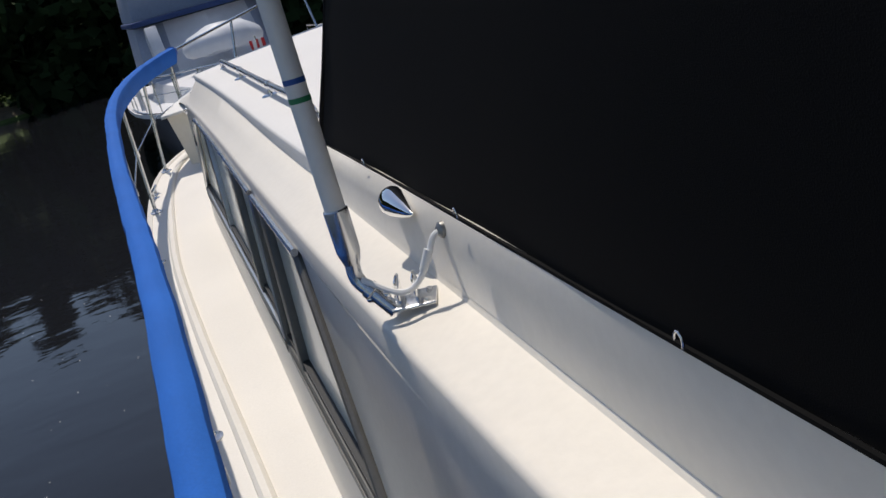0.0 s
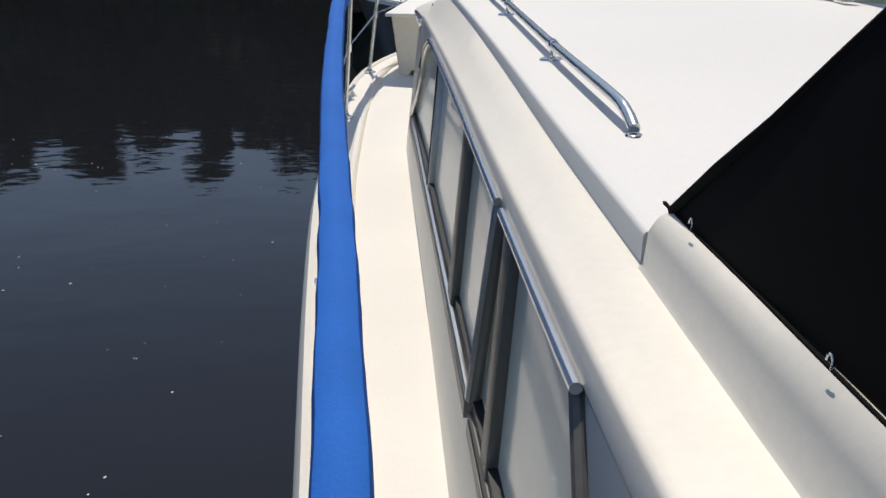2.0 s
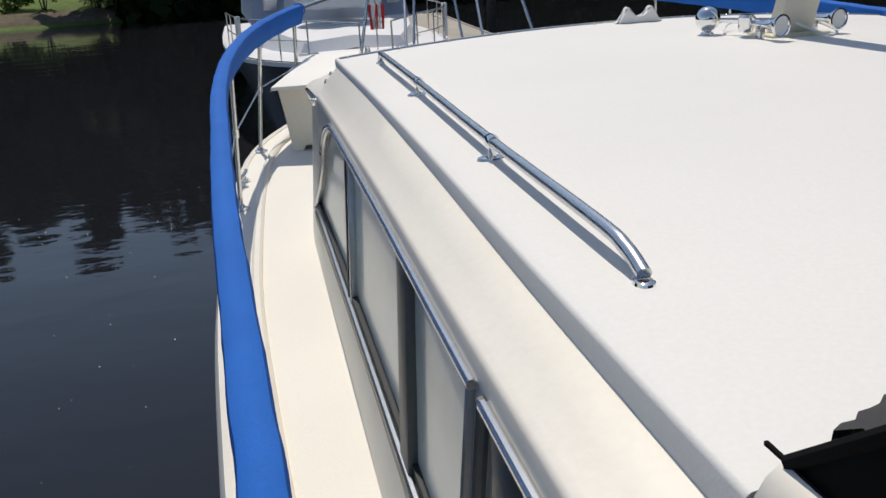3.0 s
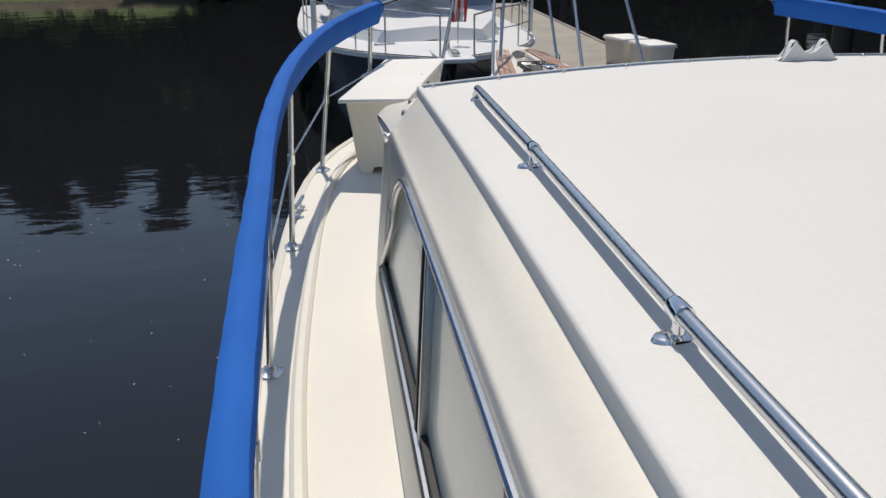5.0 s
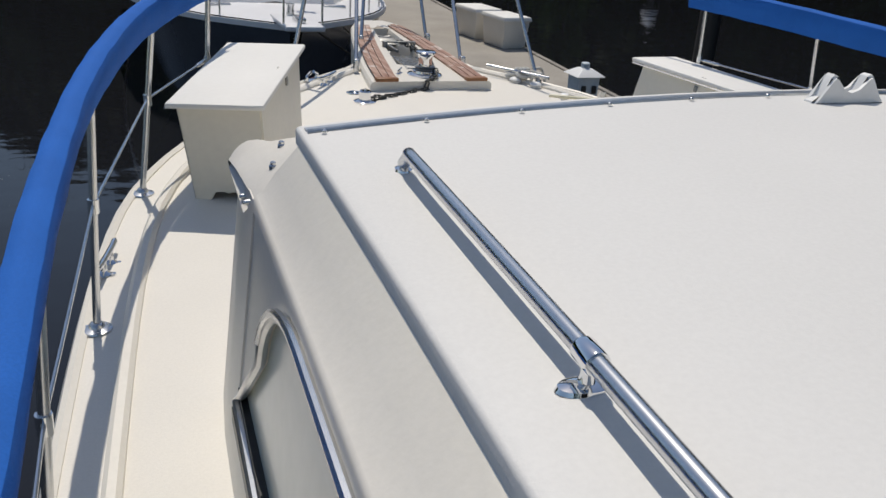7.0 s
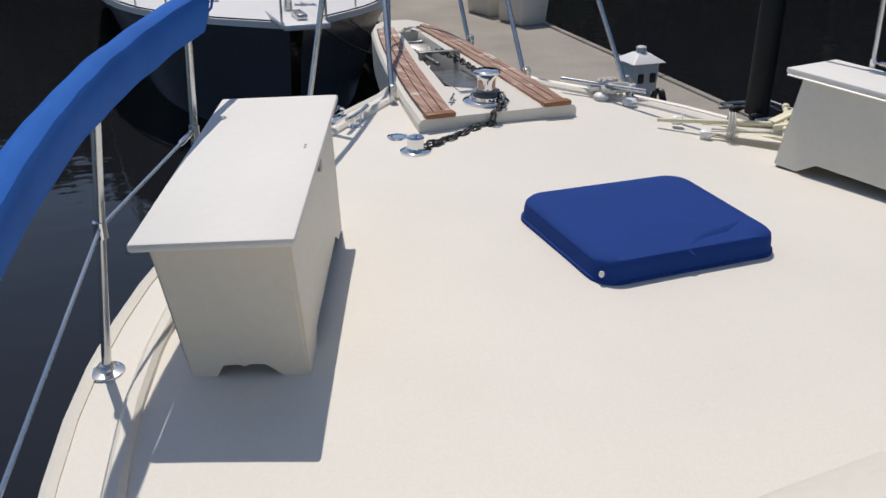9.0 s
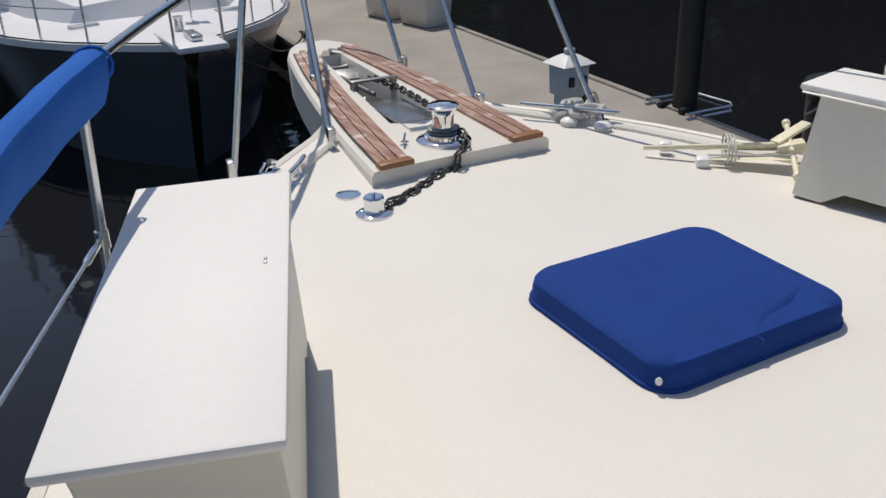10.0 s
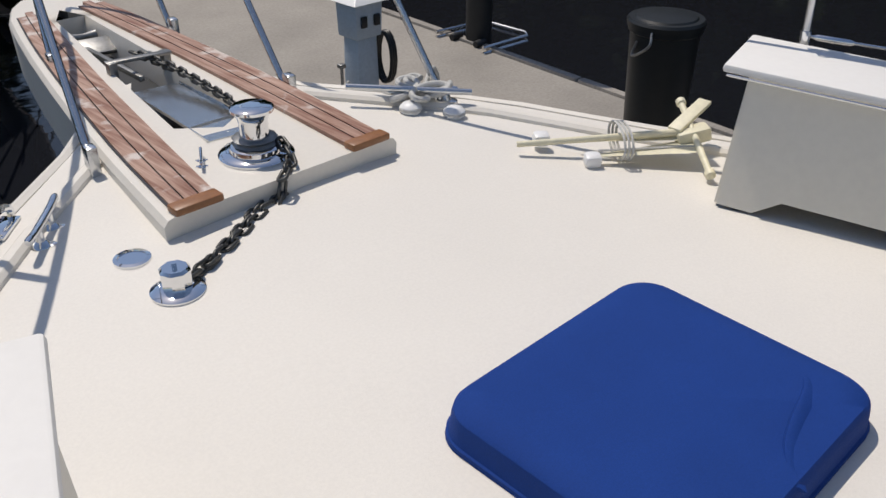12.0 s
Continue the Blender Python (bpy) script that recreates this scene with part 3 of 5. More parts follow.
sweep(bm, line, 0.0115, 12)
part("tube", bm, STEEL, hand)
for i in (0, 1, 2, 3):
    x, y = HR[i]
    z = roof_z(x, y)
    ft = bmesh.new()
    spin(ft, [(0.026, 0.0), (0.024, 0.005), (0.013, 0.009)], 18, (x, y, z - 0.002))
    bmesh.ops.scale(ft, vec=(1.35, 0.75, 1) if i in (1, 2) else (0.62, 0.8, 1), space=Matrix.Translation((-x, -y, 0)), verts=ft.verts)
    if i in (1, 2):
        spin(ft, [(0.010, 0.005), (0.008, 0.018), (0.010, 0.032)], 12, (x, y, z))
        sl = bmesh.new()
        d = (top[2] - top[1]).normalized().to_track_quat("Z", "Y").to_matrix().to_4x4()
        spin(sl, [(0.014, -0.018), (0.0148, -0.015), (0.0148, 0.015), (0.014, 0.018)], 14, top[i], d)
        foot = part("foot", ft, CHROME, hand)
        part("collar", sl, CHROME, foot)
    else:
        part("foot", ft, CHROME, hand)

# metal channel along the roof's front edge, with screws
ch = thing("roof_edge_channel", "aluminium channel screwed along the roof's front edge", "metal channel")
bm = bmesh.new()
xs = [slab_x(6.42) + 0.012 + (slab_x(6.42, 1) - slab_x(6.42) - 0.024) * i / 24 for i in range(25)]
sweep(bm, [(x, 6.402, roof_z(x, 6.4) + 0.004) for x in xs], profile=[(-0.008, -0.02), (0.010, -0.02), (0.010, -0.002), (0.008, 0.002), (0.005, 0.002), (0.003, -0.004), (-0.004, -0.004), (-0.006, 0.0), (-0.022, 0.0), (-0.022, -0.006), (-0.008, -0.006)])
part("channel", bm, ALU, ch)
for i in range(1, 14):
    x = xs[0] + 0.03 + i * 0.21 - 0.21
    sc = bmesh.new()
    spin(sc, [(0.006, 0), (0.0055, 0.003), (0.003, 0.005)], 10, (x, 6.380, roof_z(x, 6.38) + 0.004))
    part("screw", sc, STEEL, ch)

# snap studs along the brow and its rounded end
STUDS = [(0.985, 6.60), (0.95, 6.51), (1.055, 6.525), (1.403, 6.56), (1.522, 6.585), (1.425, 6.475)]
for x, y in STUDS:
    st = bmesh.new()
    z = next(h.z for ok, h, n, f in [brow.ray_cast(Vector((x, y, 2)), Vector((0, 0, -1)))] if ok)
    spin(st, [(0.0085, -0.004), (0.0085, 0.003), (0.006, 0.006), (0.0065, 0.010), (0.004, 0.012)], 12, (x, y, z))
    tagged(part("snap_stud", st, STEEL), "small steel snap stud set in the cream brow", "snap stud", group="snap studs")
for k in range(5):
    y = 6.74 - 0.065 * k
    st = bmesh.new()
    spin(st, [(0.006, -0.012), (0.006, 0.003), (0.0045, 0.007), (0.002, 0.008)], 12, (wall_x(y) - 0.006, y, 0.895 + 0.010 * k), pose(0, 0, 0, 0, -90, 0))
    tagged(part("snap_stud", st, STEEL), "small steel snap stud under the cabin ledge", "snap stud", group="snap studs")

# ---- black canvas over the bridge ----
cv = thing("bridge_canvas", "black vinyl canvas enclosure over the bridge", "canvas")
xa = canvas_x(3.0)
SLOPE, LEAN = 1.235, 0.10  # how the front corner rakes aft and leans in
bm = bmesh.new()
rows = []
for i in range(13):
    k = i / 12
    yf = 3.395 - SLOPE * 1.2 * k
    row = []
    for j in range(25):
        y = 0.5 + (yf - 0.5) * j / 24
        z = hem_z(y) + 1.2 * k
        x = canvas_x(y) + 0.002 + LEAN * k + 0.010 * noise.noise((y * 2.2, z * 2.0, 3))
        row.append((x, y, z))
    rows.append(row)
sheet(bm, rows)
part("side_panel", bm, BLACK, cv)
bm = bmesh.new()
rows = []
for i in range(13):
    k = i / 12
    z = hem_z(3.42) + 1.2 * k
    yf = 3.395 - SLOPE * 1.2 * k
    a = canvas_x(yf) + 0.002 + LEAN * k
    b = 2 * mid(3.4) - a
    rows.append([(a + (b - a) * j / 20, yf - 0.03 * math.sin(math.pi * j / 20) + 0.008 * noise.noise((j, z * 3, 1)), z + (roof_z(a + (b - a) * j / 20, 3.4) - 1.10) * (1 - k)) for j in range(21)])
sheet(bm, rows)
part("front_panel", bm, BLACK, cv)
bm = bmesh.new()
sheet(bm, [[(2 * mid(3.4) - p[0], p[1], p[2]) for p in r] for r in [[(xa + 0.10 * i / 6, 0.5 + (3.42 - 1.48 * i / 6 - 0.5) * j / 8, 1.115 + 1.2 * i / 6) for j in range(9)] for i in range(7)]])
part("side_panel", bm, BLACK, cv)
bm = bmesh.new()
sheet(bm, [[(xa + 0.1, y, 2.3), (2 * mid(3.4) - xa - 0.1, y, 2.3)] for y in (0.5, 1.92)])
part("top_panel", bm, BLACK, cv)
bm = bmesh.new()
sheet(bm, [[(canvas_x(0.5) + k, 0.5, z), (2 * mid(3.4) - xa - k, 0.5, z)] for z, k in ((1.06, 0.0), (1.7, 0.03), (2.3, 0.1))])
part("aft_panel", bm, BLACK, cv)
bm = bmesh.new()
hem = [(canvas_x(y), y, hem_z(y) + 0.002) for y in [0.55 + 0.144 * i for i in range(21)]]
sweep(bm, hem, profile=[(-0.002, -0.005), (0.002, -0.005), (0.002, -0.001), (-0.002, -0.001)], wobble=0.001)
part("hem", bm, BLACK, cv)
bm = bmesh.new()
sweep(bm, [(canvas_x(3.395 - 1.2 * SLOPE * k) + 0.003 + LEAN * k, 3.395 - 1.2 * SLOPE * k, hem_z(3.42) + 1.2 * k) for k in [i / 14 for i in range(15)]], 0.008, 8, wobble=0.004)
part("corner_welt", bm, BLACK, cv)
# gathered flap at the foot of the front corner
bm = bmesh.new()
rows = []
for i in range(15):
    k = i / 14
    bump = 0.004 * math.sin(i * 2.4)
    rows.append([(0.935 + 0.17 * k, 3.405 + 0.05 * k + bump, 1.100 + 0.012 * k), (0.94 + 0.17 * k, 3.408 + 0.05 * k + bump, 1.125 + 0.02 * k), (0.945 + 0.17 * k, 3.38 + 0.05 * k - bump, 1.142 + 0.02 * k), (0.95 + 0.17 * k, 3.33 + 0.05 * k, 1.142 + 0.02 * k)])
sheet(bm, rows)
part("corner_flap", bm, GATHER, cv, "gathered dark grey canvas flap")
for y in (1.72, 1.98, 2.47, 2.95, 3.3):
    lp = bmesh.new()
    c = Vector((canvas_x(y) - 0.004, y, hem_z(y) + 0.012))
    sweep(lp, [c + Vector((-0.006, 0.005 * math.cos(a), 0.008 * math.sin(a))) for a in [i * math.pi / 5 for i in range(7)]], 0.0013, 6)
    part("lacing_loop", lp, STEEL, cv)

# ---- antenna, its cable and the side light ----
an = thing("radio_antenna", "white whip antenna on a chrome ratchet mount", "antenna")
B = Vector((0.735, 2.58, 1.012))
d = Vector((0.0, 0.02, 1.0)).normalized()
q = d.to_track_quat("Z", "Y").to_matrix().to_4x4()
J = Vector((0.708, 2.602, 1.056))
PLATE = Matrix.Translation(B + Vector((0.034, -0.008, 0.010))) @ pose(0, 0, 0, 0, 0, -24)
bm = bmesh.new()
block(bm, (0.062, 0.056, 0.006), (0, 0, 0), None, 0.0025)
for x in (-0.02, 0.02):
    for y in (-0.018, 0.018):
        spin(bm, [(0.005, 0.002), (0.004, 0.006)], 8, (x, y, 0))
bmesh.ops.transform(bm, matrix=PLATE, verts=bm.verts)
part("mount_base", bm, STEEL, an)
for x in (-0.012, 0.012):
    bm = bmesh.new()
    block(bm, (0.005, 0.034, 0.036), (x - 0.006, 0.0, 0.019), None, 0.002)
    bmesh.ops.transform(bm, matrix=PLATE, verts=bm.verts)
    part("bracket_cheek", bm, CHROME, an)
bm = bmesh.new()
foot = B + Vector((0.004, -0.012, 0.006))
knee = J + d * 0.012
sweep(bm, curve([J + d * 0.045, knee, knee.lerp(foot, 0.5), foot], 5), 0.0105, 14)
n = (foot - knee).normalized().to_track_quat("Z", "Y").to_matrix().to_4x4()
spin(bm, [(0.011, -0.006), (0.0135, -0.004), (0.0135, 0.004), (0.011, 0.006)], 16, knee.lerp(foot, 0.35), n)
part("ratchet", bm, STEEL, an)
bm = bmesh.new()
spin(bm, [(0.005, -0.016), (0.007, -0.012), (0.007, 0.012), (0.005, 0.016)], 10, knee.lerp(foot, 0.55), pose(0, 0, 0, 90, 0, 62))
part("pivot_bolt", bm, CHROME, an)
bm = bmesh.new()
spin(bm, [(0.011, 0.035), (0.014, 0.045), (0.0165, 0.055), (0.0172, 0.112), (0.0155, 0.114)], 14, J, q)
part("ferrule", bm, STEEL, an)
bm = bmesh.new()
spin(bm, [(0.0145, 0.108), (0.0142, 0.6), (0.011, 1.9), (0.005, 2.6)], 18, J, q)
part("whip", bm, WHITEP, an)
for z0, z1, mat in ((0.283, 0.290, BLUEBAND), (0.259, 0.266, GREENBAND)):
    bm = bmesh.new()
    spin(bm, [(0.0148, z0), (0.0148, z1)], 18, J, q)
    part("colour_band", bm, mat, an)
bm = bmesh.new()
for k in range(7):
    a = 3.6 + 0.22 * k
    h = 0.275 + 0.002 * math.sin(k * 2.1)
    c = Vector((0.0146 * math.cos(a), 0.0146 * math.sin(a), h))
    block(bm, (0.0008, 0.0032, 0.005 + 0.003 * (k % 2)), J + q.to_3x3() @ c, q @ pose(0, 0, 0, 0, 0, math.degrees(a)))
part("lettering", bm, INK, an)
cb = thing("antenna_cable", "white coiled antenna cable running to a deck fitting", "cable")
bm = bmesh.new()
sweep(bm, curve([J + Vector((0.004, -0.010, 0.012)), B + Vector((0.010, -0.028, 0.036)), B + Vector((0.034, -0.036, 0.040)), B + Vector((0.056, -0.038, 0.066)), (0.808, 2.545, 1.104), (0.820, 2.545, 1.110)], 6), 0.0042, 8)
sweep(bm, [B + Vector((0.048, -0.037, 0.055)), B + Vector((0.062, -0.037, 0.080))], 0.0058, 10)
part("cable", bm, WHITEP, cb)
bm = bmesh.new()
spin(bm, [(0.012, -0.004), (0.011, 0.004), (0.006, 0.008)], 14, (0.824, 2.545, 1.110), pose(0, 0, 0, 0, -85, 0))
part("gland", bm, DULL, cb)
lamp = thing("side_light", "chrome teardrop navigation side light with a small red lens", "navigation light")
bm = bmesh.new()
spin(bm, [(0.001, -0.075), (0.008, -0.06), (0.018, -0.02), (0.026, 0.02), (0.028, 0.04), (0.024, 0.052), (0.012, 0.058)], 24)
bmesh.ops.transform(bm, matrix=Matrix.Translation((0.826, 2.72, 1.110)) @ pose(0, 0, 0, -90, 0, -3) @ Matrix.Diagonal((0.8, 0.85, 0.9, 1)), verts=bm.verts)
part("housing", bm, CHROME, lamp)
bm = bmesh.new()
spin(bm, [(0.014, 0), (0.012, 0.008), (0.006, 0.011)], 14, (0.826, 2.765, 1.110), pose(0, 0, 0, -90, 0, 20))
part("lens", bm, REDGLASS, lamp, "red glass lens")



# ---- things on the roof ----
ck = thing("mast_rest", "white moulded rest with two rounded horns on the roof", "mast rest")
bm = bmesh.new()
outline = [(-0.15, 0), (0.15, 0), (0.145, 0.012), (0.11, 0.022), (0.088, 0.075), (0.075, 0.083), (0.06, 0.078), (0.035, 0.036), (0, 0.026), (-0.035, 0.036), (-0.06, 0.078), (-0.075, 0.083), (-0.088, 0.075), (-0.11, 0.022), (-0.145, 0.012)]
lo, hi = [bm.verts.new((x, -0.02, z)) for x, z in outline], [bm.verts.new((x, 0.02, z)) for x, z in outline]
bm.faces.new(lo), bm.faces.new(hi[::-1])
for i in range(len(lo)):
    bm.faces.new((lo[i], hi[i], hi[(i + 1) % len(lo)], lo[(i + 1) % len(lo)]))
bmesh.ops.bevel(bm, geom=[e for e in bm.edges if len({round(v.co.y, 3) for v in e.verts}) == 1], offset=0.008, segments=2, affect="EDGES")
bmesh.ops.transform(bm, matrix=Matrix.Translation((2.255, 6.33, roof_z(2.25, 6.33) - 0.006)) @ Matrix.Diagonal((0.72, 1, 0.86, 1)), verts=bm.verts)
part("rest", bm, WHITEP, ck)

mast = thing("signal_mast", "cream painted mast board leaning aft on the roof", "mast")
bm = bmesh.new()
M0 = Vector((2.50, 5.66, roof_z(2.5, 5.6) - 0.01))
block(bm, (0.15, 0.06, 1.7), (0, 0, 0.85), None, 0.012, 0.7)
bmesh.ops.transform(bm, matrix=Matrix.Translation(M0) @ pose(0, 0, 0, 12, 5, 0), verts=bm.verts)
part("board", bm, BOXSIDE, mast)
bm = bmesh.new()
block(bm, (0.24, 0.16, 0.02), M0 + Vector((0, 0, 0.012)), None, 0.006)
part("foot", bm, CREAM, mast)
bm = bmesh.new()
sweep(bm, [M0 + Vector((0.0, -0.32, 1.6)), M0 + Vector((0.9, -0.9, 0.0))], 0.003, 6)
part("stay", bm, STEEL, mast)


def horn(at, turn, length):
    h = thing("air_horn", "chrome trumpet air horn on the cabin roof", "horn", group="roof horns")
    z = roof_z(at[0], at[1])
    m = Matrix.Translation((at[0], at[1], z + 0.05)) @ pose(0, 0, 0, 90, 0, turn)
    bm = bmesh.new()
    spin(bm, [(0.008, -length), (0.012, -length * 0.5), (0.016, -0.06), (0.028, -0.025), (0.040, -0.004), (0.040, 0.0), (0.034, 0.0), (0.02, -0.018)], 20, (0, 0, 0), m)
    part("trumpet", bm, CHROME, h)
    bm = bmesh.new()
    spin(bm, [(0.033, -0.006), (0.033, -0.004)], 20, (0, 0, 0), m)
    part("diaphragm", bm, WHITEP, h)
    bm = bmesh.new()
    e = m @ Vector((0, 0, -length))
    spin(bm, [(0.02, -0.03), (0.03, -0.015), (0.03, 0.02), (0.02, 0.03)], 16, e)
    part("body", bm, CHROME, h)
    bm = bmesh.new()
    c = m @ Vector((0, 0, -length * 0.6))
    block(bm, (0.02, 0.03, c.z - z + 0.004), (c.x, c.y, (c.z + z) / 2 - 0.002), None, 0.003)
    part("bracket", bm, STEEL, h)


horn((2.36, 5.50), 12, 0.16)
horn((2.68, 5.62), 8, 0.20)
sl = thing("spotlight", "chrome ball spotlight on the cabin roof", "spotlight")
bm = bmesh.new()
bmesh.ops.create_uvsphere(bm, u_segments=20, v_segments=14, radius=0.045)
bmesh.ops.translate(bm, vec=(2.26, 5.80, roof_z(2.26, 5.8) + 0.055), verts=bm.verts)
part("shell", bm, CHROME, sl)
bm = bmesh.new()
spin(bm, [(0.026, 0), (0.022, 0.008), (0.012, 0.014), (0.011, 0.02)], 16, (2.26, 5.80, roof_z(2.26, 5.8) - 0.002))
sweep(bm, [(2.26, 5.80, roof_z(2.26, 5.8) + 0.05), (2.45, 5.66, roof_z(2.4, 5.7) + 0.05)], 0.009, 8)
part("arm", bm, CHROME, sl)
wr = thing("horn_wiring", "loose white cables looped on the roof", "cable")
bm = bmesh.new()
z = roof_z(2.5, 5.6) + 0.004
sweep(bm, curve([(2.36, 5.62, z), (2.30, 5.74, z), (2.40, 5.86, z + 0.03), (2.47, 5.72, z + 0.02), (2.55, 5.70, z), (2.66, 5.78, z + 0.03), (2.70, 5.66, z), (2.58, 5.55, z), (2.50, 5.62, z + 0.04)], 8), 0.005, 8)
part("cable", bm, WHITEP, wr)


# ---- deck boxes ----
def deck_box(at, yaw, side, H, flare=0.0):
    """A tapered locker on shaped feet with an overhanging lid. Local y runs fore and aft."""
    L, W = 0.945, 0.325
    bx = thing("deck_box", "cream fibreglass deck locker with an overhanging white lid", "deck box", group="foredeck lockers")
    body = bmesh.new()

    def end(y, lean):
        k = 0.93
        pts = []
        xo, xi = -(W / 2 - 0.035), W / 2 * 0.97
        for x, z in ((xo, 0), (xo + 0.055, 0), (-0.045, 0.045), (-0.01, 0.047), (0.005, 0.040), (0.02, 0.047), (0.055, 0.045), (xi + flare - 0.055, 0), (xi + flare, 0), (xi, H), (-W / 2 * 0.94, H)):
            pts.append(Vector((-side * x, y + lean * z / H, z)))
        return pts if side < 0 else [pts[i] for i in (8, 7, 6, 5, 4, 3, 2, 1, 0, 10, 9)]
    a, b = end(-L / 2 + 0.075, -0.045), end(L / 2 - 0.05, 0.0)
    va, vb = [body.verts.new(p) for p in a], [body.verts.new(p) for p in b]
    body.faces.new(va), body.faces.new(vb[::-1])
    n = len(va)
    body.faces.new((va[9], vb[9], vb[10], va[10]))
    body.faces.new((va[3], vb[3], vb[5], va[5]))
    # long sides, cut away between the feet
    for lo, hi in ((8, 9), (0, 10)):
        p, q = va[lo].co, vb[lo].co
        d = (q - p).normalized()
        up = (va[hi].co - p).normalized()
        cut = [body.verts.new(c) for c in (p + d * 0.10, p + d * 0.16 + up * 0.045, q - d * 0.16 + up * 0.045, q - d * 0.10)]
        body.faces.new([va[lo]] + cut + [vb[lo], vb[hi], va[hi]])
    bmesh.ops.bevel(body, geom=[e for e in body.edges if abs((e.verts[0].co - e.verts[1].co).z) > 0.2], offset=0.008, segments=2, affect="EDGES")
    part("body", body, BOXSIDE, bx, smooth=False)
    lid = bmesh.new()
    block(lid, (W + 0.03, L + 0.03, 0.022), (0, 0, H + 0.011), None, 0.008)
    lid_ob = part("lid", lid, BOXWHITE, bx, "white lid")
    for k in (-0.008, 0.008):
        sc = bmesh.new()
        spin(sc, [(0.004, 0), (0.0035, 0.003), (0.0015, 0.004)], 10, (-side * (W / 2 - 0.03), 0.05 + k, H + 0.021))
        part("rivet", sc, DULL, lid_ob)
    la = bmesh.new()
    block(la, (0.01, 0.022, 0.035), (-side * (W / 2 * 0.93 + 0.012), 0.06, H - 0.035), None, 0.003)
    part("latch", la, DULL, bx, "tarnished metal latch")
    rb = bmesh.new()
    sweep(rb, [(-W / 2 - 0.02, L * (i / 10 - 0.5), H - 0.003) for i in range(11)], 0.004, 6)
    part("hinge", rb, STEEL, bx)
    bx.matrix_basis = Matrix.Translation((at[0], at[1], deck_z(*at) - 0.006)) @ pose(0, 0, 0, 3.2, 2.6 * side, yaw)
    return bx


deck_box((1.197, 8.392), -21.0, -1, 0.394)
deck_box((3.550, 8.400), 17.0, 1, 0.335, 0.065)

# ---- hatch with a canvas cover ----
ht = thing("deck_hatch", "square foredeck hatch under a fitted royal blue canvas cover", "hatch")


def rounded(w, h, r, n=6):
    pts = []
    for cx, cy, a0 in ((w / 2 - r, h / 2 - r, 0), (-w / 2 + r, h / 2 - r, 90), (-w / 2 + r, -h / 2 + r, 180), (w / 2 - r, -h / 2 + r, 270)):
        pts += [(cx + r * math.cos(radians(a0 + 90 * i / n)), cy + r * math.sin(radians(a0 + 90 * i / n))) for i in range(n + 1)]
    return pts


def cover_mesh():
    bm = bmesh.new()
    rings = []
    for k, z, ins in ((1.0, 0.0, -0.006), (1.0, 0.018, 0.0), (1.0, 0.036, 0.001), (1.0, 0.050, 0.004), (1.0, 0.057, 0.012)):
        rings.append([(x * (1 - 2 * ins / 0.6), y * (1 - 2 * ins / 0.6), z) for x, y in rounded(0.628, 0.543, 0.075, 8)])
    for f in (0.85, 0.66, 0.45, 0.22):
        rings.append([(x * f, y * f, 0.060) for x, y, _ in rings[4]])
    vs = []
    for i, r in enumerate(rings):
        row = []
        for x, y, z in r:
            h = 0.0
            if i >= 4:
                h = 0.004 * noise.noise((x * 5, y * 5, 2)) - 0.012 * math.exp(-((x - y * 0.4 - 0.20) / 0.025) ** 2) * max(0, min(1, (-y + 0.05) * 6)) * (1 if x > 0.1 else 0)
            row.append(bm.verts.new((x, y, z + h)))
        vs.append(row)
    n = len(vs[0])
    for a, b in zip(vs, vs[1:]):
        for i in range(n):
            bm.faces.new((a[i], a[(i + 1) % n], b[(i + 1) % n], b[i]))
    bm.faces.new(vs[-1])
    return bm


HC = Vector((2.368, 8.342, 0))
HC.z = deck_z(HC.x, HC.y) - 0.004
cov = part("cover", cover_mesh(), NAVYC, ht, "royal blue canvas cover with a fold at one corner")
bm = bmesh.new()
sweep(bm, [(x * 1.005, y * 1.005, 0.006) for x, y in rounded(0.628, 0.543, 0.075, 6)], 0.006, 6, closed=True)
part("hem", bm, NAVYC, cov)
bm = bmesh.new()
fold = curve([(0.262, -0.135, 0.052), (0.20, -0.165, 0.060), (0.10, -0.19, 0.061), (0.03, -0.215, 0.060), (-0.03, -0.262, 0.052)], 6)
sweep(bm, fold, profile=[(-0.022, -0.006), (-0.006, 0.0035), (0.003, 0.003), (0.007, -0.006)])
part("fold", bm, NAVYC, cov)
bm = bmesh.new()
spin(bm, [(0.008, 0), (0.008, 0.004), (0.004, 0.007)], 12, (-0.300, -0.246, 0.026), pose(0, 0, 0, 90, 0, -45))
part("snap", bm, WHITEP, cov)
bm = bmesh.new()
prism(bm, rounded(0.605, 0.50, 0.07), 0.0, 0.03)
part("frame", bm, BOXWHITE, ht)
ht.matrix_basis = Matrix.Translation(HC) @ pose(0, 0, 0, 2.0, 0, 0.5) @ Matrix.Diagonal((1.0, 1.0, 1.22, 1))

# ---- bow platform with teak planks ----
bp = thing("bow_platform", "white moulded bow platform with worn teak planks", "bow platform")


def plat(x, y, z=0.0):
    """Platform axes: x across, y ahead from its aft edge."""
    return Vector((2.424 + x + 0.142 * y, 9.535 + 1.12 * y, 0.405 + z))


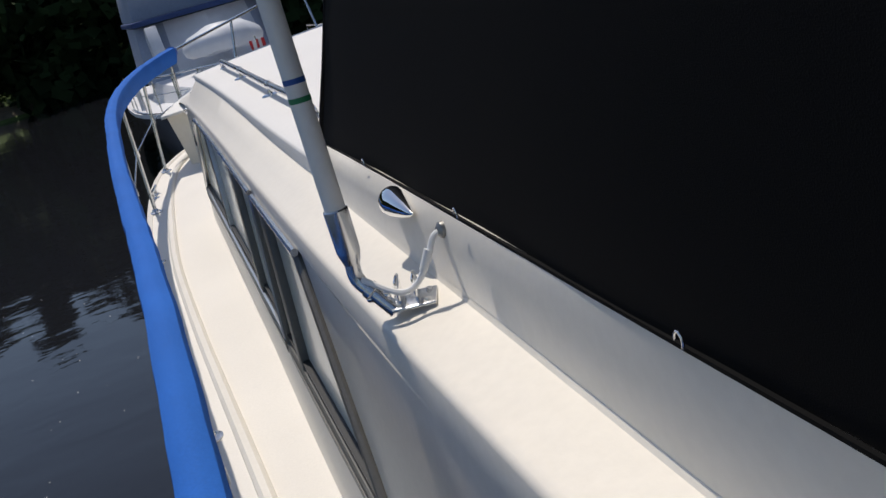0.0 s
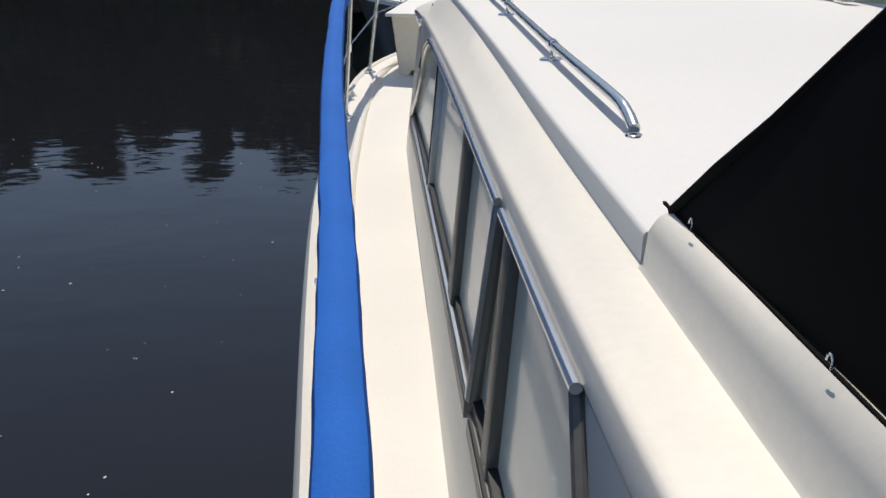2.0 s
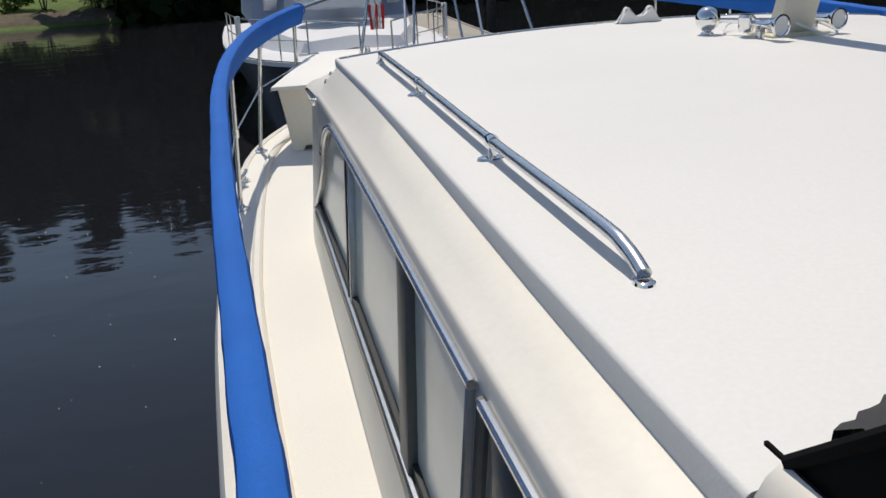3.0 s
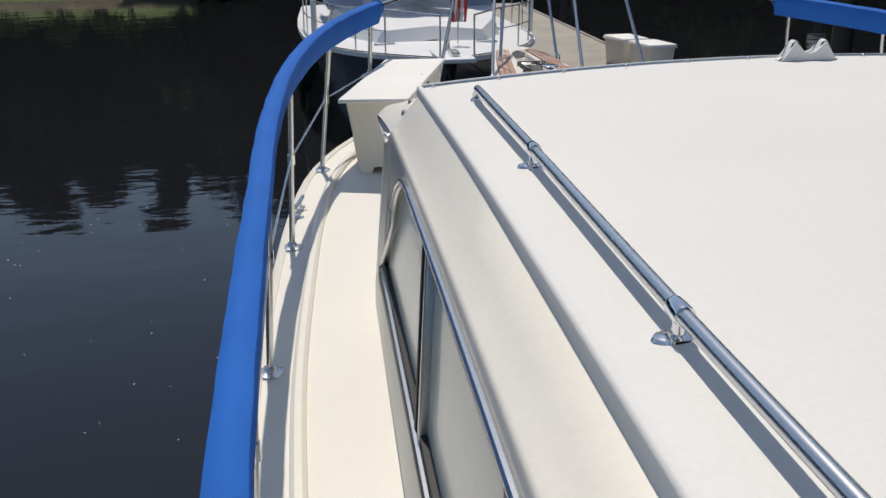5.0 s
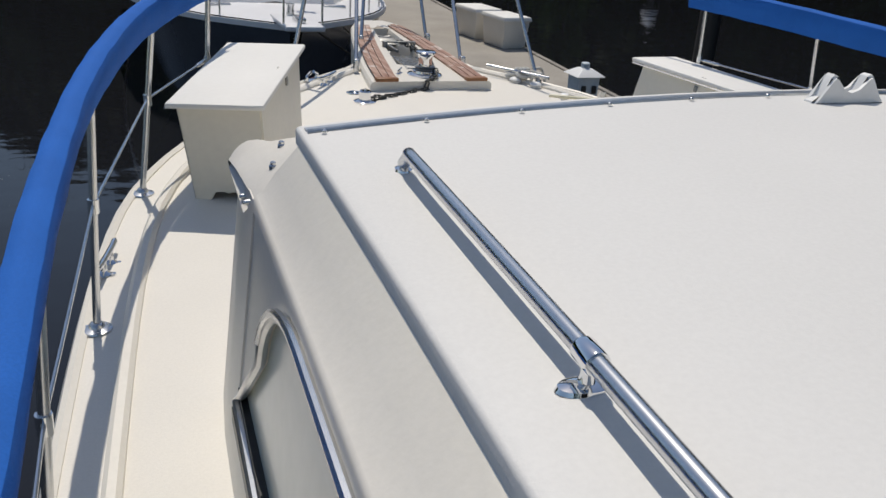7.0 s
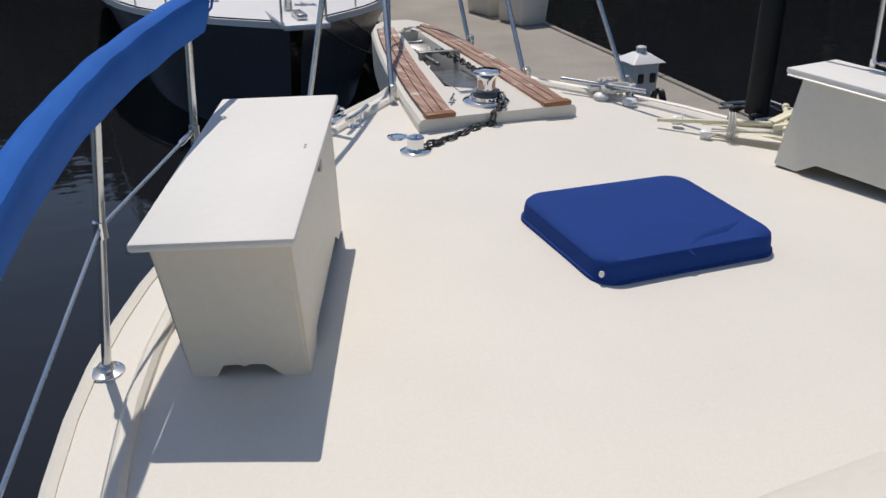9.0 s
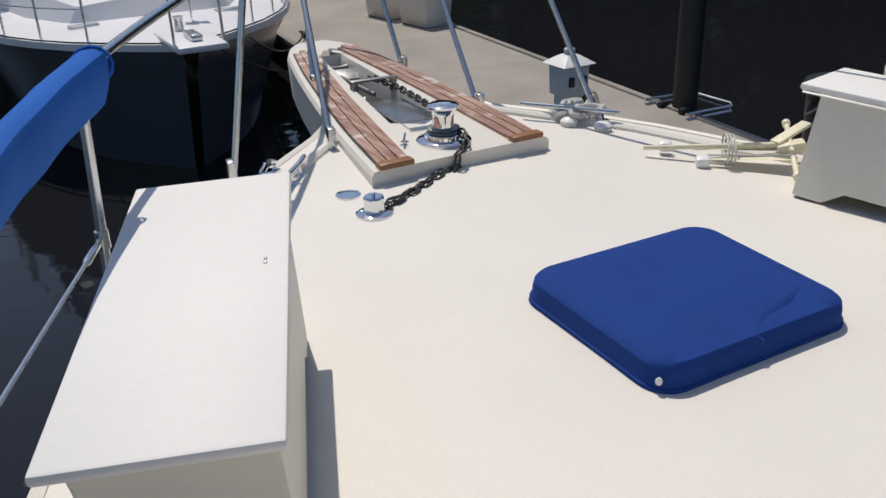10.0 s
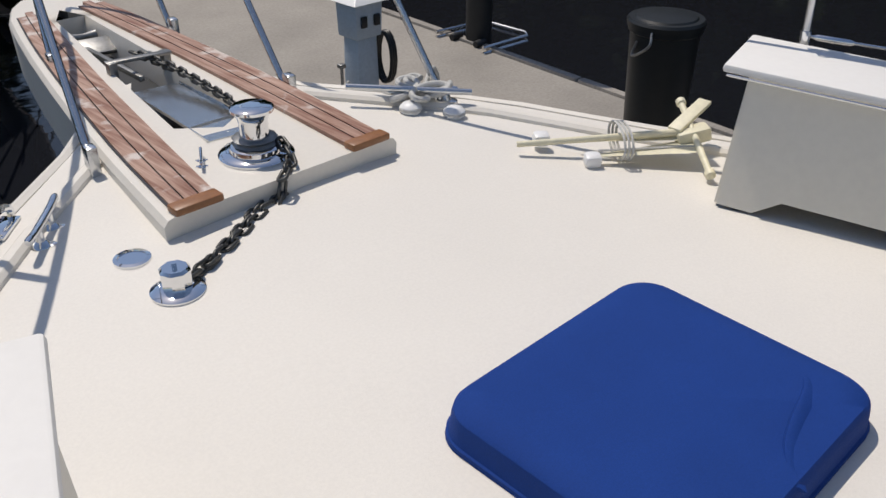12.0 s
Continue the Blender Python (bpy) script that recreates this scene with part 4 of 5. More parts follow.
PZ, PL = 0.095, 1.98
HO, HI = [(0.0, 0.365), (0.4, 0.352), (0.9, 0.312), (1.4, 0.258), (1.75, 0.205), (1.98, 0.17)], [(0.42, 0.125), (1.0, 0.095), (1.62, 0.060)]
SI = [(0.0, 0.212), (0.45, 0.185), (0.95, 0.150), (1.75, 0.070)]  # inner edge of the planks
bm = bmesh.new()
ys = [0.0, 0.15, 0.36, 0.44, 0.7, 1.0, 1.3, 1.55, 1.62, 1.75, 1.9, 1.98]
rowsL, rowsR = [], []
for s in (-1, 1):
    rows = []
    for y in ys:
        o = lerp(HO, y)
        if y > 1.75:
            o *= math.sqrt(max(0.05, 1 - ((y - 1.75) / 0.28) ** 2))
        i = lerp(HI, y) if 0.42 <= y <= 1.62 else 0.0
        drop = -0.10 if y < 0.9 else -0.13
        row = [plat(s * o, y, drop), plat(s * (o + 0.008), y, PZ - 0.02), plat(s * (o - 0.004), y, PZ - 0.004), plat(s * (o - 0.02), y, PZ), plat(s * max(i, 0.0) if i else 0.0, y, PZ)]
        rows.append(row)
    sheet(bm, rows)
    inner = [[plat(s * lerp(HI, y), y, PZ), plat(s * (lerp(HI, y) - 0.012), y, PZ - 0.05), plat(s * (lerp(HI, y) - 0.012), y, -0.11)] for y in (0.42, 0.7, 1.0, 1.3, 1.62)]
    sheet(bm, inner)
# aft face and well bottom
bm.faces.new([bm.verts.new(plat(*p)) for p in ((-0.365, 0, -0.10), (0.365, 0, -0.10), (0.373, 0, PZ - 0.02), (0.361, 0, PZ - 0.004), (0.345, 0, PZ), (0, 0, PZ), (-0.345, 0, PZ), (-0.361, 0, PZ - 0.004), (-0.373, 0, PZ - 0.02))])
for y in (0.42, 1.62):
    w = lerp(HI, y)
    bm.faces.new([bm.verts.new(plat(*p)) for p in ((-w, y, PZ), (w, y, PZ), (w, y, -0.11), (-w, y, -0.11))])
bmesh.ops.remove_doubles(bm, verts=bm.verts, dist=0.001)
part("body", bm, GEL, bp)
# plate in the sill's black, added for the deep shade inside the well
bm = bmesh.new()
lining = [[plat(u * (lerp(HI, y) - 0.014), y, -0.01) for u in (-1, 1)] for y in (0.43, 0.7, 1.0, 1.3, 1.61)]
sheet(bm, lining)
sheet(bm, [[p - Vector((0, 0, 0.02)) for p in row] for row in lining])
part("well_shade_plate", bm, DARKTRIM, bp, "added dark plate for the shade in the anchor well")
for s in (-1, 1):
    for k in range(3):
        bm = bmesh.new()
        n = 12
        vlo, vhi = [], []
        line = []
        for i in range(n + 1):
            y = 0.02 + (1.74 - 0.05 * abs(k - 1)) * i / n
            o = lerp(HO, y) - 0.028
            w = max((o - lerp(SI, y)) / 3, 0.012)
            c = o - w * (k + 0.5)
            line.append((y, c, w - 0.005))
        L = [[plat(s * (c - w / 2), y, PZ + 0.001), plat(s * (c - w / 2), y, PZ + 0.013), plat(s * (c + w / 2), y, PZ + 0.013), plat(s * (c + w / 2), y, PZ + 0.001)] for y, c, w in line]
        sheet(bm, L)
        for r in (L[0], L[-1]):
            bm.faces.new([bm.verts.new(p) for p in r])
        bmesh.ops.remove_doubles(bm, verts=bm.verts, dist=0.0002)
        part("teak_plank", bm, TEAK, bp)
    seam = bmesh.new()
    L = [[plat(s * (lerp(HO, y) - 0.026), y, PZ + 0.003), plat(s * (lerp(SI, y) + 0.004), y, PZ + 0.003)] for y in [0.01 + 1.72 * i / 12 for i in range(13)]]
    L = [[a, b, b + Vector((0, 0, 0.004)), a + Vector((0, 0, 0.004)), a] for a, b in L]
    sheet(seam, L)
    part("caulking", seam, INK, bp, "black caulking between the planks")
    cap = bmesh.new()
    a, b = plat(s * 0.342, 0.015, PZ + 0.006), plat(s * 0.208, 0.015, PZ + 0.006)
    block(cap, ((a - b).length, 0.048, 0.022), (a + b) / 2 + Vector((0, 0.0, 0.004)), None, 0.006)
    part("end_cap", cap, TEAKEND, bp, "varnished teak end cap")
    for q in (0.02,):
        sc = bmesh.new()
        spin(sc, [(0.008, 0), (0.006, 0.004)], 10, plat(s * 0.34, -0.012, -0.02), pose(0, 0, 0, 90, 0, 0))
        part("bolt", sc, DULL, bp)

ar = thing("anchor_roller", "galvanised anchor roller channel in the platform well", "anchor roller")
bm = bmesh.new()
sweep(bm, [plat(0.0, 0.29, 0.098), plat(0, 0.55, 0.082), plat(0, 0.84, 0.058)], profile=[(-0.088, -0.004), (-0.088, 0.006), (-0.084, 0.006), (-0.084, 0.0), (0.084, 0.0), (0.084, 0.006), (0.088, 0.006), (0.088, -0.004)])
part("channel", bm, STEEL, ar)
bm = bmesh.new()
block(bm, (0.23, 0.03, 0.012), plat(0, 0.95, 0.13), pose(0, 0, 0, 0, 0, -8), 0.003)
block(bm, (0.03, 0.03, 0.07), plat(-0.1, 0.95, 0.10), None, 0.003)
block(bm, (0.03, 0.03, 0.07), plat(0.1, 0.95, 0.10), None, 0.003)
part("bridge", bm, DULL, ar)
bm = bmesh.new()
block(bm, (0.02, 0.6, 0.02), plat(-0.03, 1.15, 0.06), pose(0, 0, 0, -4, 0, -6), 0.004)
block(bm, (0.16, 0.10, 0.016), plat(0.0, 1.38, 0.045), pose(0, 0, 0, 20, 0, -8), 0.004)
part("anchor_shank", bm, DULL, ar)
bm = bmesh.new()
spin(bm, [(0.02, -0.05), (0.014, 0), (0.02, 0.05)], 14, plat(0, 1.5, 0.05), pose(0, 0, 0, 0, 90, 0))
part("roller", bm, DULL, ar)

wl = thing("windlass", "polished chrome anchor windlass with a flared drum", "windlass")
WB = plat(-0.012, 0.155, PZ)
bm = bmesh.new()
spin(bm, [(0.105, -0.002), (0.105, 0.006), (0.098, 0.012), (0.074, 0.016), (0.072, 0.028), (0.066, 0.032), (0.05, 0.034)], 32, WB)
part("base", bm, CHROME, wl)
bm = bmesh.new()
spin(bm, [(0.046, 0.03), (0.041, 0.04), (0.040, 0.07), (0.041, 0.10), (0.046, 0.118), (0.054, 0.126)], 28, WB)
part("drum", bm, CHROME, wl)
bm = bmesh.new()
spin(bm, [(0.054, 0.125), (0.060, 0.130), (0.060, 0.138), (0.052, 0.143), (0.02, 0.145)], 28, WB)
part("cap", bm, CHROME, wl)
bm = bmesh.new()
spin(bm, [(0.058, 0.033), (0.064, 0.036), (0.056, 0.044), (0.064, 0.052), (0.056, 0.056)], 10, WB)
part("gypsy", bm, DULL, wl)

# chain from the windlass down to the deck pipe, link by link
DP = Vector((1.965, 9.335, 0))
DP.z = deck_z(DP.x, DP.y)
chn = thing("anchor_chain", "dark galvanised anchor chain lying on the deck", "chain")


def link_mesh():
    bm = bmesh.new()
    r, l = 0.0125, 0.014
    pts = [(r * math.cos(a) , 0, (l if math.sin(a) >= 0 else -l) + r * math.sin(a)) for a in [i * math.pi / 6 for i in range(12)]]
    sweep(bm, pts, 0.0052, 6, closed=True)
    me = bpy.data.meshes.new("link")
    bm.to_mesh(me)
    bm.free()
    me.materials.append(CHAINM)
    me.shade_smooth()
    return me


LINK = link_mesh()


def lay_chain(pts, owner):
    line = curve(pts, 24)
    dist, k = 0.0, 0
    prev = line[0]
    for a, b in zip(line, line[1:]):
        dist += (b - a).length
        if dist >= 0.036:
            dist = 0
            d = (b - prev).normalized()
            ob = new("link", LINK)
            ob.parent = owner
            q = d.to_track_quat("Z", "Y").to_matrix().to_4x4() @ pose(0, 0, 0, 0, 0, 90 * (k % 2) + 20)
            ob.matrix_basis = Matrix.Translation(b) @ q
            prev, k = b, k + 1


lay_chain([WB + Vector((0.052, -0.03, 0.05)), WB + Vector((0.03, -0.12, 0.018)), Vector((2.40, 9.53, 0.512)), Vector((2.37, 9.515, 0.455)), Vector((2.31, 9.50, 0.447)), Vector((2.15, 9.41, 0.447)), DP + Vector((0.05, 0.01, 0.02)), DP + Vector((0.02, 0.0, 0.035))], chn)
lay_chain([DP + Vector((0.075, 0.02, 0.012)), Vector((2.20, 9.455, 0.446)), Vector((2.33, 9.535, 0.447)), Vector((2.40, 9.53, 0.447))], chn)
lay_chain([WB + Vector((0.05, 0.045, 0.05)), plat(0.09, 0.42, PZ + 0.02), plat(0.075, 0.8, PZ + 0.02), plat(0.02, 1.02, 0.12)], chn)

dp = thing("chain_pipe", "chrome deck pipe with a hexagonal cap", "deck pipe")
bm = bmesh.new()
spin(bm, [(0.062, -0.003), (0.062, 0.004), (0.05, 0.010), (0.032, 0.013)], 28, DP)
part("flange", bm, CHROME, dp)
bm = bmesh.new()
spin(bm, [(0.034, 0.01), (0.036, 0.055), (0.030, 0.062)], 8, DP)
part("cap", bm, CHROME, dp)
bm = bmesh.new()
spin(bm, [(0.006, 0.06), (0.006, 0.072)], 8, DP)
part("knob", bm, CHROME, dp)

df = thing("deck_filler", "round chrome deck filler plate", "deck plate")
bm = bmesh.new()
DFp = Vector((1.955, 9.525, deck_z(1.955, 9.525) - 0.002))
spin(bm, [(0.045, 0), (0.044, 0.006), (0.034, 0.008), (0.033, 0.005), (0.012, 0.005)], 26, DFp)
part("plate", bm, CHROME, df)


def cleat(at, yaw, size=1.0, name="mooring_cleat", label="chrome horn cleat bolted to the deck"):
    c = thing(name, label, "cleat", group="deck cleats")
    bm = bmesh.new()
    sweep(bm, curve([(0, -0.125, 0.052), (0, -0.06, 0.045), (0, 0.06, 0.045), (0, 0.125, 0.052)], 5), [0.006] + [0.0105] * 14 + [0.006], 10)
    part("horn_bar", bm, CHROME, c)
    for k in (-0.045, 0.045):
        bm = bmesh.new()
        spin(bm, [(0.026, 0), (0.024, 0.005), (0.011, 0.014), (0.009, 0.045)], 14, (0, k, 0))
        for j in (-1, 1):
            spin(bm, [(0.012, 0), (0.011, 0.005), (0.006, 0.007)], 10, (j * 0.026, k, 0))
        part("foot", bm, CHROME, c)
    c.matrix_basis = Matrix.Translation((at[0], at[1], at[2] if len(at) > 2 else deck_z(*at) - 0.002)) @ pose(0, 0, 0, 0, 0, yaw) @ Matrix.Diagonal((size, size, size, 1))
    return c


cleat((1.86, 9.78), -38)
cleat((0.605, 7.56), -14)
cleat((3.14, 9.80), 52)
cleat(tuple(plat(-0.16, 0.20, PZ)), -30, 0.45, "small_cleat", "small chrome cleat on the bow platform")

fl = thing("mooring_fairlead", "chrome fairlead at the deck edge", "fairlead")
bm = bmesh.new()
z = deck_z(1.80, 9.86)
block(bm, (0.05, 0.12, 0.012), (1.80, 9.90, z + 0.004), pose(0, 0, 0, 0, 0, -42), 0.004)
part("base_plate", bm, CHROME, fl)
for k in (-1, 1):
    bm = bmesh.new()
    sweep(bm, curve([Vector((1.80, 9.90, z)) + Vector((0.037 * k, 0.042 * k, 0.0)), Vector((1.80, 9.90, z)) + Vector((0.04 * k, 0.045 * k, 0.03)), Vector((1.80, 9.90, z)) + Vector((0.012 * k, 0.014 * k, 0.05))], 5), 0.010, 8)
    part("horn", bm, CHROME, fl)

# rope made fast on the starboard cleat
rp = thing("mooring_rope", "pale rope wound on the foredeck cleat", "rope")
bm = bmesh.new()
C = Vector((3.14, 9.80, deck_z(3.14, 9.80)))
ring = []
for i in range(90):
    a = i * 0.42
    ring.append(C + Vector((0.05 * math.cos(a) + 0.06 * math.sin(a * 0.23), 0.035 * math.sin(a) + 0.05 * math.cos(a * 0.23), 0.05 + 0.018 * math.sin(a * 0.5 + 1))))
sweep(bm, ring, 0.011, 8)
part("rope_turn", bm, ROPE, rp)
bm = bmesh.new()
sweep(bm, curve([C + Vector((0.05, 0.03, 0.05)), C + Vector((0.16, 0.10, 0.06)), (3.42, 9.98, 0.30), (3.9, 10.4, -0.35), (4.75, 11.1, DOCK_Z + 0.03)], 8), 0.009, 8)
part("line", bm, ROPE, rp)

for k in (-1, 1):
    bl = thing("rope_block", "white plastic pulley block beside the foredeck cleat", "pulley block", group="pulley blocks")
    bm = bmesh.new()
    c = Vector((3.10 + 0.045 * k, 9.70 - 0.055 * k, 0))
    c.z = deck_z(c.x, c.y)
    spin(bm, [(0.030, 0.0), (0.036, 0.008), (0.036, 0.022), (0.026, 0.032), (0.010, 0.036)], 18, c)
    part("shell", bm, WHITEP, bl)
    bm = bmesh.new()
    spin(bm, [(0.038, 0.011), (0.038, 0.018)], 18, c)
    part("sheave", bm, ROPE, bl)
bw = thing("boat_hook", "steel pole lying along the foredeck edge", "boat hook")
bm = bmesh.new()
a, b = Vector((2.93, 9.93, 0)), Vector((3.24, 9.66, 0))
for v in (a, b):
    v.z = deck_z(v.x, v.y) + 0.062
sweep(bm, [a, b], 0.011, 10)
part("pole", bm, STEEL, bw)

# stowed anchor with a folding stock, lashed along the starboard edge
ac = thing("stowed_anchor", "yellowed white painted anchor lashed on the foredeck", "anchor")
A0, A1 = Vector((3.07, 9.20, 0)), Vector((3.43, 8.925, 0))
for v in (A0, A1):
    v.z = deck_z(v.x, v.y)
dirn = (A1 - A0).normalized()
nrm = Vector((-dirn.y, dirn.x, 0))
yaw = math.degrees(math.atan2(dirn.y, dirn.x))
bm = bmesh.new()
sweep(bm, [A0 + Vector((0.0, 0.11, 0.035)), A1 + Vector((0.02, 0.05, 0.085))], [0.009, 0.012], 10)
part("shank", bm, CREAM, ac)
for off, h in ((0.015, 0.022), (0.10, 0.035)):
    bm = bmesh.new()
    a, b = A0 + dirn * 0.12 + nrm * off, A1 + nrm * (off * 0.7)
    rows = []
    for i in range(9):
        k = i / 8
        c = a.lerp(b, k) + Vector((0, 0, h + 0.035 * k))
        w = 0.004 + 0.044 * k
        rows.append([c - nrm * w, c + Vector((0, 0, 0.006)), c + nrm * w, c - Vector((0, 0, 0.006)), c - nrm * w])
    sheet(bm, rows)
    part("fluke", bm, CREAM, ac)
bm = bmesh.new()
block(bm, (0.10, 0.06, 0.045), A1 + nrm * 0.05 + Vector((0.0, 0, 0.075)), pose(0, 0, 0, 0, -12, yaw), 0.01)
block(bm, (0.17, 0.045, 0.014), A1 + nrm * 0.06 + Vector((0.03, 0.03, 0.115)), pose(0, 0, 0, 0, -16, yaw + 38), 0.005)
part("crown", bm, CREAM, ac)
bm = bmesh.new()
s0, s1 = A1 - nrm * 0.12 + Vector((-0.01, 0, 0.03)), A1 + nrm * 0.17 + Vector((0.0, 0, 0.13))
sweep(bm, [s0, s1], 0.010, 10)
for p in (s0, s1):
    spin(bm, [(0.008, -0.014), (0.015, -0.008), (0.015, 0.008), (0.008, 0.014)], 12, p, (s1 - s0).to_track_quat("Z", "Y").to_matrix().to_4x4())
part("stock", bm, CREAM, ac)
for at in (A0 + nrm * 0.12 + Vector((0.02, 0, 0.03)), A0 + dirn * 0.14 + nrm * 0.0 + Vector((0, 0, 0.02))):
    bm = bmesh.new()
    block(bm, (0.05, 0.045, 0.04), at, pose(0, 0, 0, 8, 0, yaw), 0.012)
    part("chock", bm, WHITEP, ac)
lr = thing("lashing", "thin pale cord lashed round the anchor", "rope")
bm = bmesh.new()
c = A0.lerp(A1, 0.50) + nrm * 0.06
for k in range(3):
    sweep(bm, [c + dirn * 0.012 * k + nrm * 0.085 * math.cos(a) + Vector((0, 0, 0.055 + 0.05 * math.sin(a))) for a in [i * math.pi / 8 for i in range(16)]], 0.004, 6, closed=True)
sweep(bm, [A0 + dirn * 0.16 + nrm * 0.02 + Vector((0, 0, 0.04)), A1 + nrm * 0.0 + Vector((0, 0, 0.06))], 0.004, 6)
part("cord", bm, ROPE, lr)


# ---- the dock ----
dock = thing("dock", "sun bleached concrete finger dock with timber edges", "dock", kind="structure")
bm = bmesh.new()
block(bm, (2.30, 24.0, 0.22), (6.37, 21.0, DOCK_Z - 0.11), pose(0, 0, 0, 0, 0, -4.4), 0.01)
part("slab", bm, CONCRETE, dock)
for x in (-1.19, 1.19):
    for k in range(8):
        bm = bmesh.new()
        y = -10.5 + 3.0 * k
        block(bm, (0.08, 2.985, 0.16), (6.37 + x + 0.077 * y, 21.0 + y - 0.077 * x, DOCK_Z - 0.058), pose(0, 0, 0, 0, 0, -4.4), 0.008)
        part("edge_board", bm, DOCKEDGE, dock)

pd = thing("power_pedestal", "grey blue dock power pedestal with a pyramid cap", "power pedestal")
P = Vector((5.25, 12.70, DOCK_Z))
bm = bmesh.new()
block(bm, (0.20, 0.18, 0.57), P + Vector((0, 0, 0.28)), None, 0.012, 0.9)
part("post", bm, GREYP, pd)
bm = bmesh.new()
block(bm, (0.24, 0.22, 0.26), P + Vector((0, 0, 0.67)), None, 0.02, 1.06)
part("head", bm, GREYP, pd)
bm = bmesh.new()
block(bm, (0.33, 0.31, 0.07), P + Vector((0, 0, 0.835)), None, 0.006, 0.35)
part("cap", bm, WHITEP, pd)
bm = bmesh.new()
spin(bm, [(0.045, 0), (0.045, 0.05), (0.03, 0.06)], 10, P + Vector((0, 0, 0.865)))
part("lamp", bm, GREYP, pd)
for k in (-0.06, 0.06):
    bm = bmesh.new()
    block(bm, (0.05, 0.02, 0.08), P + Vector((k, -0.125, 0.67)), None, 0.005)
    part("socket", bm, PILE, pd)
pc = thing("shore_power_cable", "black cable coiled on the power pedestal", "cable")
bm = bmesh.new()
for k in range(3):
    sweep(bm, [P + Vector((0.15 + 0.02 * k, -0.08 + 0.09 * math.cos(a), 0.36 + 0.19 * math.sin(a))) for a in [i * math.pi / 9 for i in range(18)]], 0.014, 8, closed=True)
part("coil", bm, BINP, pc)
hs = thing("dock_hose", "beige hose trailing from the pedestal over the dock", "hose")
bm = bmesh.new()
sweep(bm, curve([P + Vector((-0.12, 0, 0.22)), P + Vector((-0.3, 0.1, 0.05)), P + Vector((-0.5, 0.5, 0.015)), P + Vector((-0.45, 1.6, 0.015)), P + Vector((-0.6, 3.4, 0.015))], 8), 0.012, 8)
part("hose", bm, ROPE, hs)
tap = thing("dock_tap", "small metal water tap beside the pedestal", "tap")
bm = bmesh.new()
sweep(bm, [P + Vector((-0.2, -0.02, 0)), P + Vector((-0.2, -0.02, 0.35))], 0.012, 8)
part("pipe", bm, DULL, tap)
bm = bmesh.new()
block(bm, (0.05, 0.05, 0.03), P + Vector((-0.2, -0.02, 0.36)), None, 0.006)
part("valve", bm, DULL, tap)

pl = thing("mooring_pile", "black sleeved mooring pile beside the dock", "pile", group="mooring piles")
bm = bmesh.new()
spin(bm, [(0.12, -1.0), (0.12, 2.9), (0.115, 3.6)], 24, (7.06, 13.22, WATER_Z))
part("sleeve", bm, PILE, pl)
hp = thing("pile_hoop", "grey steel hoop holding the dock to a pile", "pile hoop")
bm = bmesh.new()
for z in (0.0, 0.05):
    sweep(bm, [(6.80, 12.92, DOCK_Z + z), (7.36, 12.90, DOCK_Z + z), (7.42, 12.97, DOCK_Z + z), (7.42, 13.5, DOCK_Z + z), (6.84, 13.55, DOCK_Z + z)], 0.016, 8)
part("hoop", bm, STEEL, hp)
for y in (12.6, 12.9):
    bm = bmesh.new()
    spin(bm, [(0.03, -0.06), (0.04, 0), (0.03, 0.06)], 12, (6.93, y + 0.48, DOCK_Z + 0.03), pose(0, 0, 0, 0, 90, 0))
    part("roller", bm, PILE, hp)

bn = thing("rubbish_bin", "black plastic rubbish bin with a lid on the dock", "rubbish bin")
BC = Vector((5.64, 10.43, DOCK_Z))
bm = bmesh.new()
spin(bm, [(0.165, 0), (0.198, 0.98), (0.212, 0.99), (0.212, 1.025)], 32, BC)
part("body", bm, BINP, bn)
bm = bmesh.new()
spin(bm, [(0.220, 1.015), (0.223, 1.045), (0.212, 1.06), (0.18, 1.06), (0.17, 1.07), (0.05, 1.08)], 32, BC)
part("lid", bm, BINP, bn)
bm = bmesh.new()
sweep(bm, curve([BC + Vector((-0.213, -0.05, 1.02)), BC + Vector((-0.25, -0.06, 0.95)), BC + Vector((-0.22, 0.06, 0.87)), BC + Vector((-0.20, 0.05, 0.95))], 5), 0.008, 6)
part("handle", bm, DULL, bn)

for at in ((6.98, 19.65), (7.12, 18.75)):
    b = thing("dock_box", "pale grey plastic dock storage box with a sloping lid", "storage box", group="boxes on the dock")
    bm = bmesh.new()
    block(bm, (0.50, 0.72, 0.46), (at[0], at[1], DOCK_Z + 0.23), pose(0, 0, 0, 180, 0, 8), 0.02, 0.88)
    part("body", bm, GEL, b)
    bm = bmesh.new()
    block(bm, (0.56, 0.78, 0.07), (at[0], at[1], DOCK_Z + 0.485), pose(0, 0, 0, 0, 0, 8), 0.015, 0.94)
    part("lid", bm, BOXWHITE, b)

for x, y, h, cap in ((13.0, 42.0, 1.5, True), (24.0, 40.0, 1.9, True), (9.5, 30.0, 1.2, False)):
    q = thing("mooring_pile", "old timber mooring pile standing in the river", "pile", group="mooring piles")
    bm = bmesh.new()
    spin(bm, [(0.16, -1), (0.15, h)], 14, (x, y, WATER_Z))
    part("post", bm, BARK, q)
    if cap:
        bm = bmesh.new()
        spin(bm, [(0.42, h), (0.30, h + 0.25), (0.02, h + 0.6)], 14, (x, y, WATER_Z))
        part("cap", bm, CLEARV, q, "white conical bird cap")

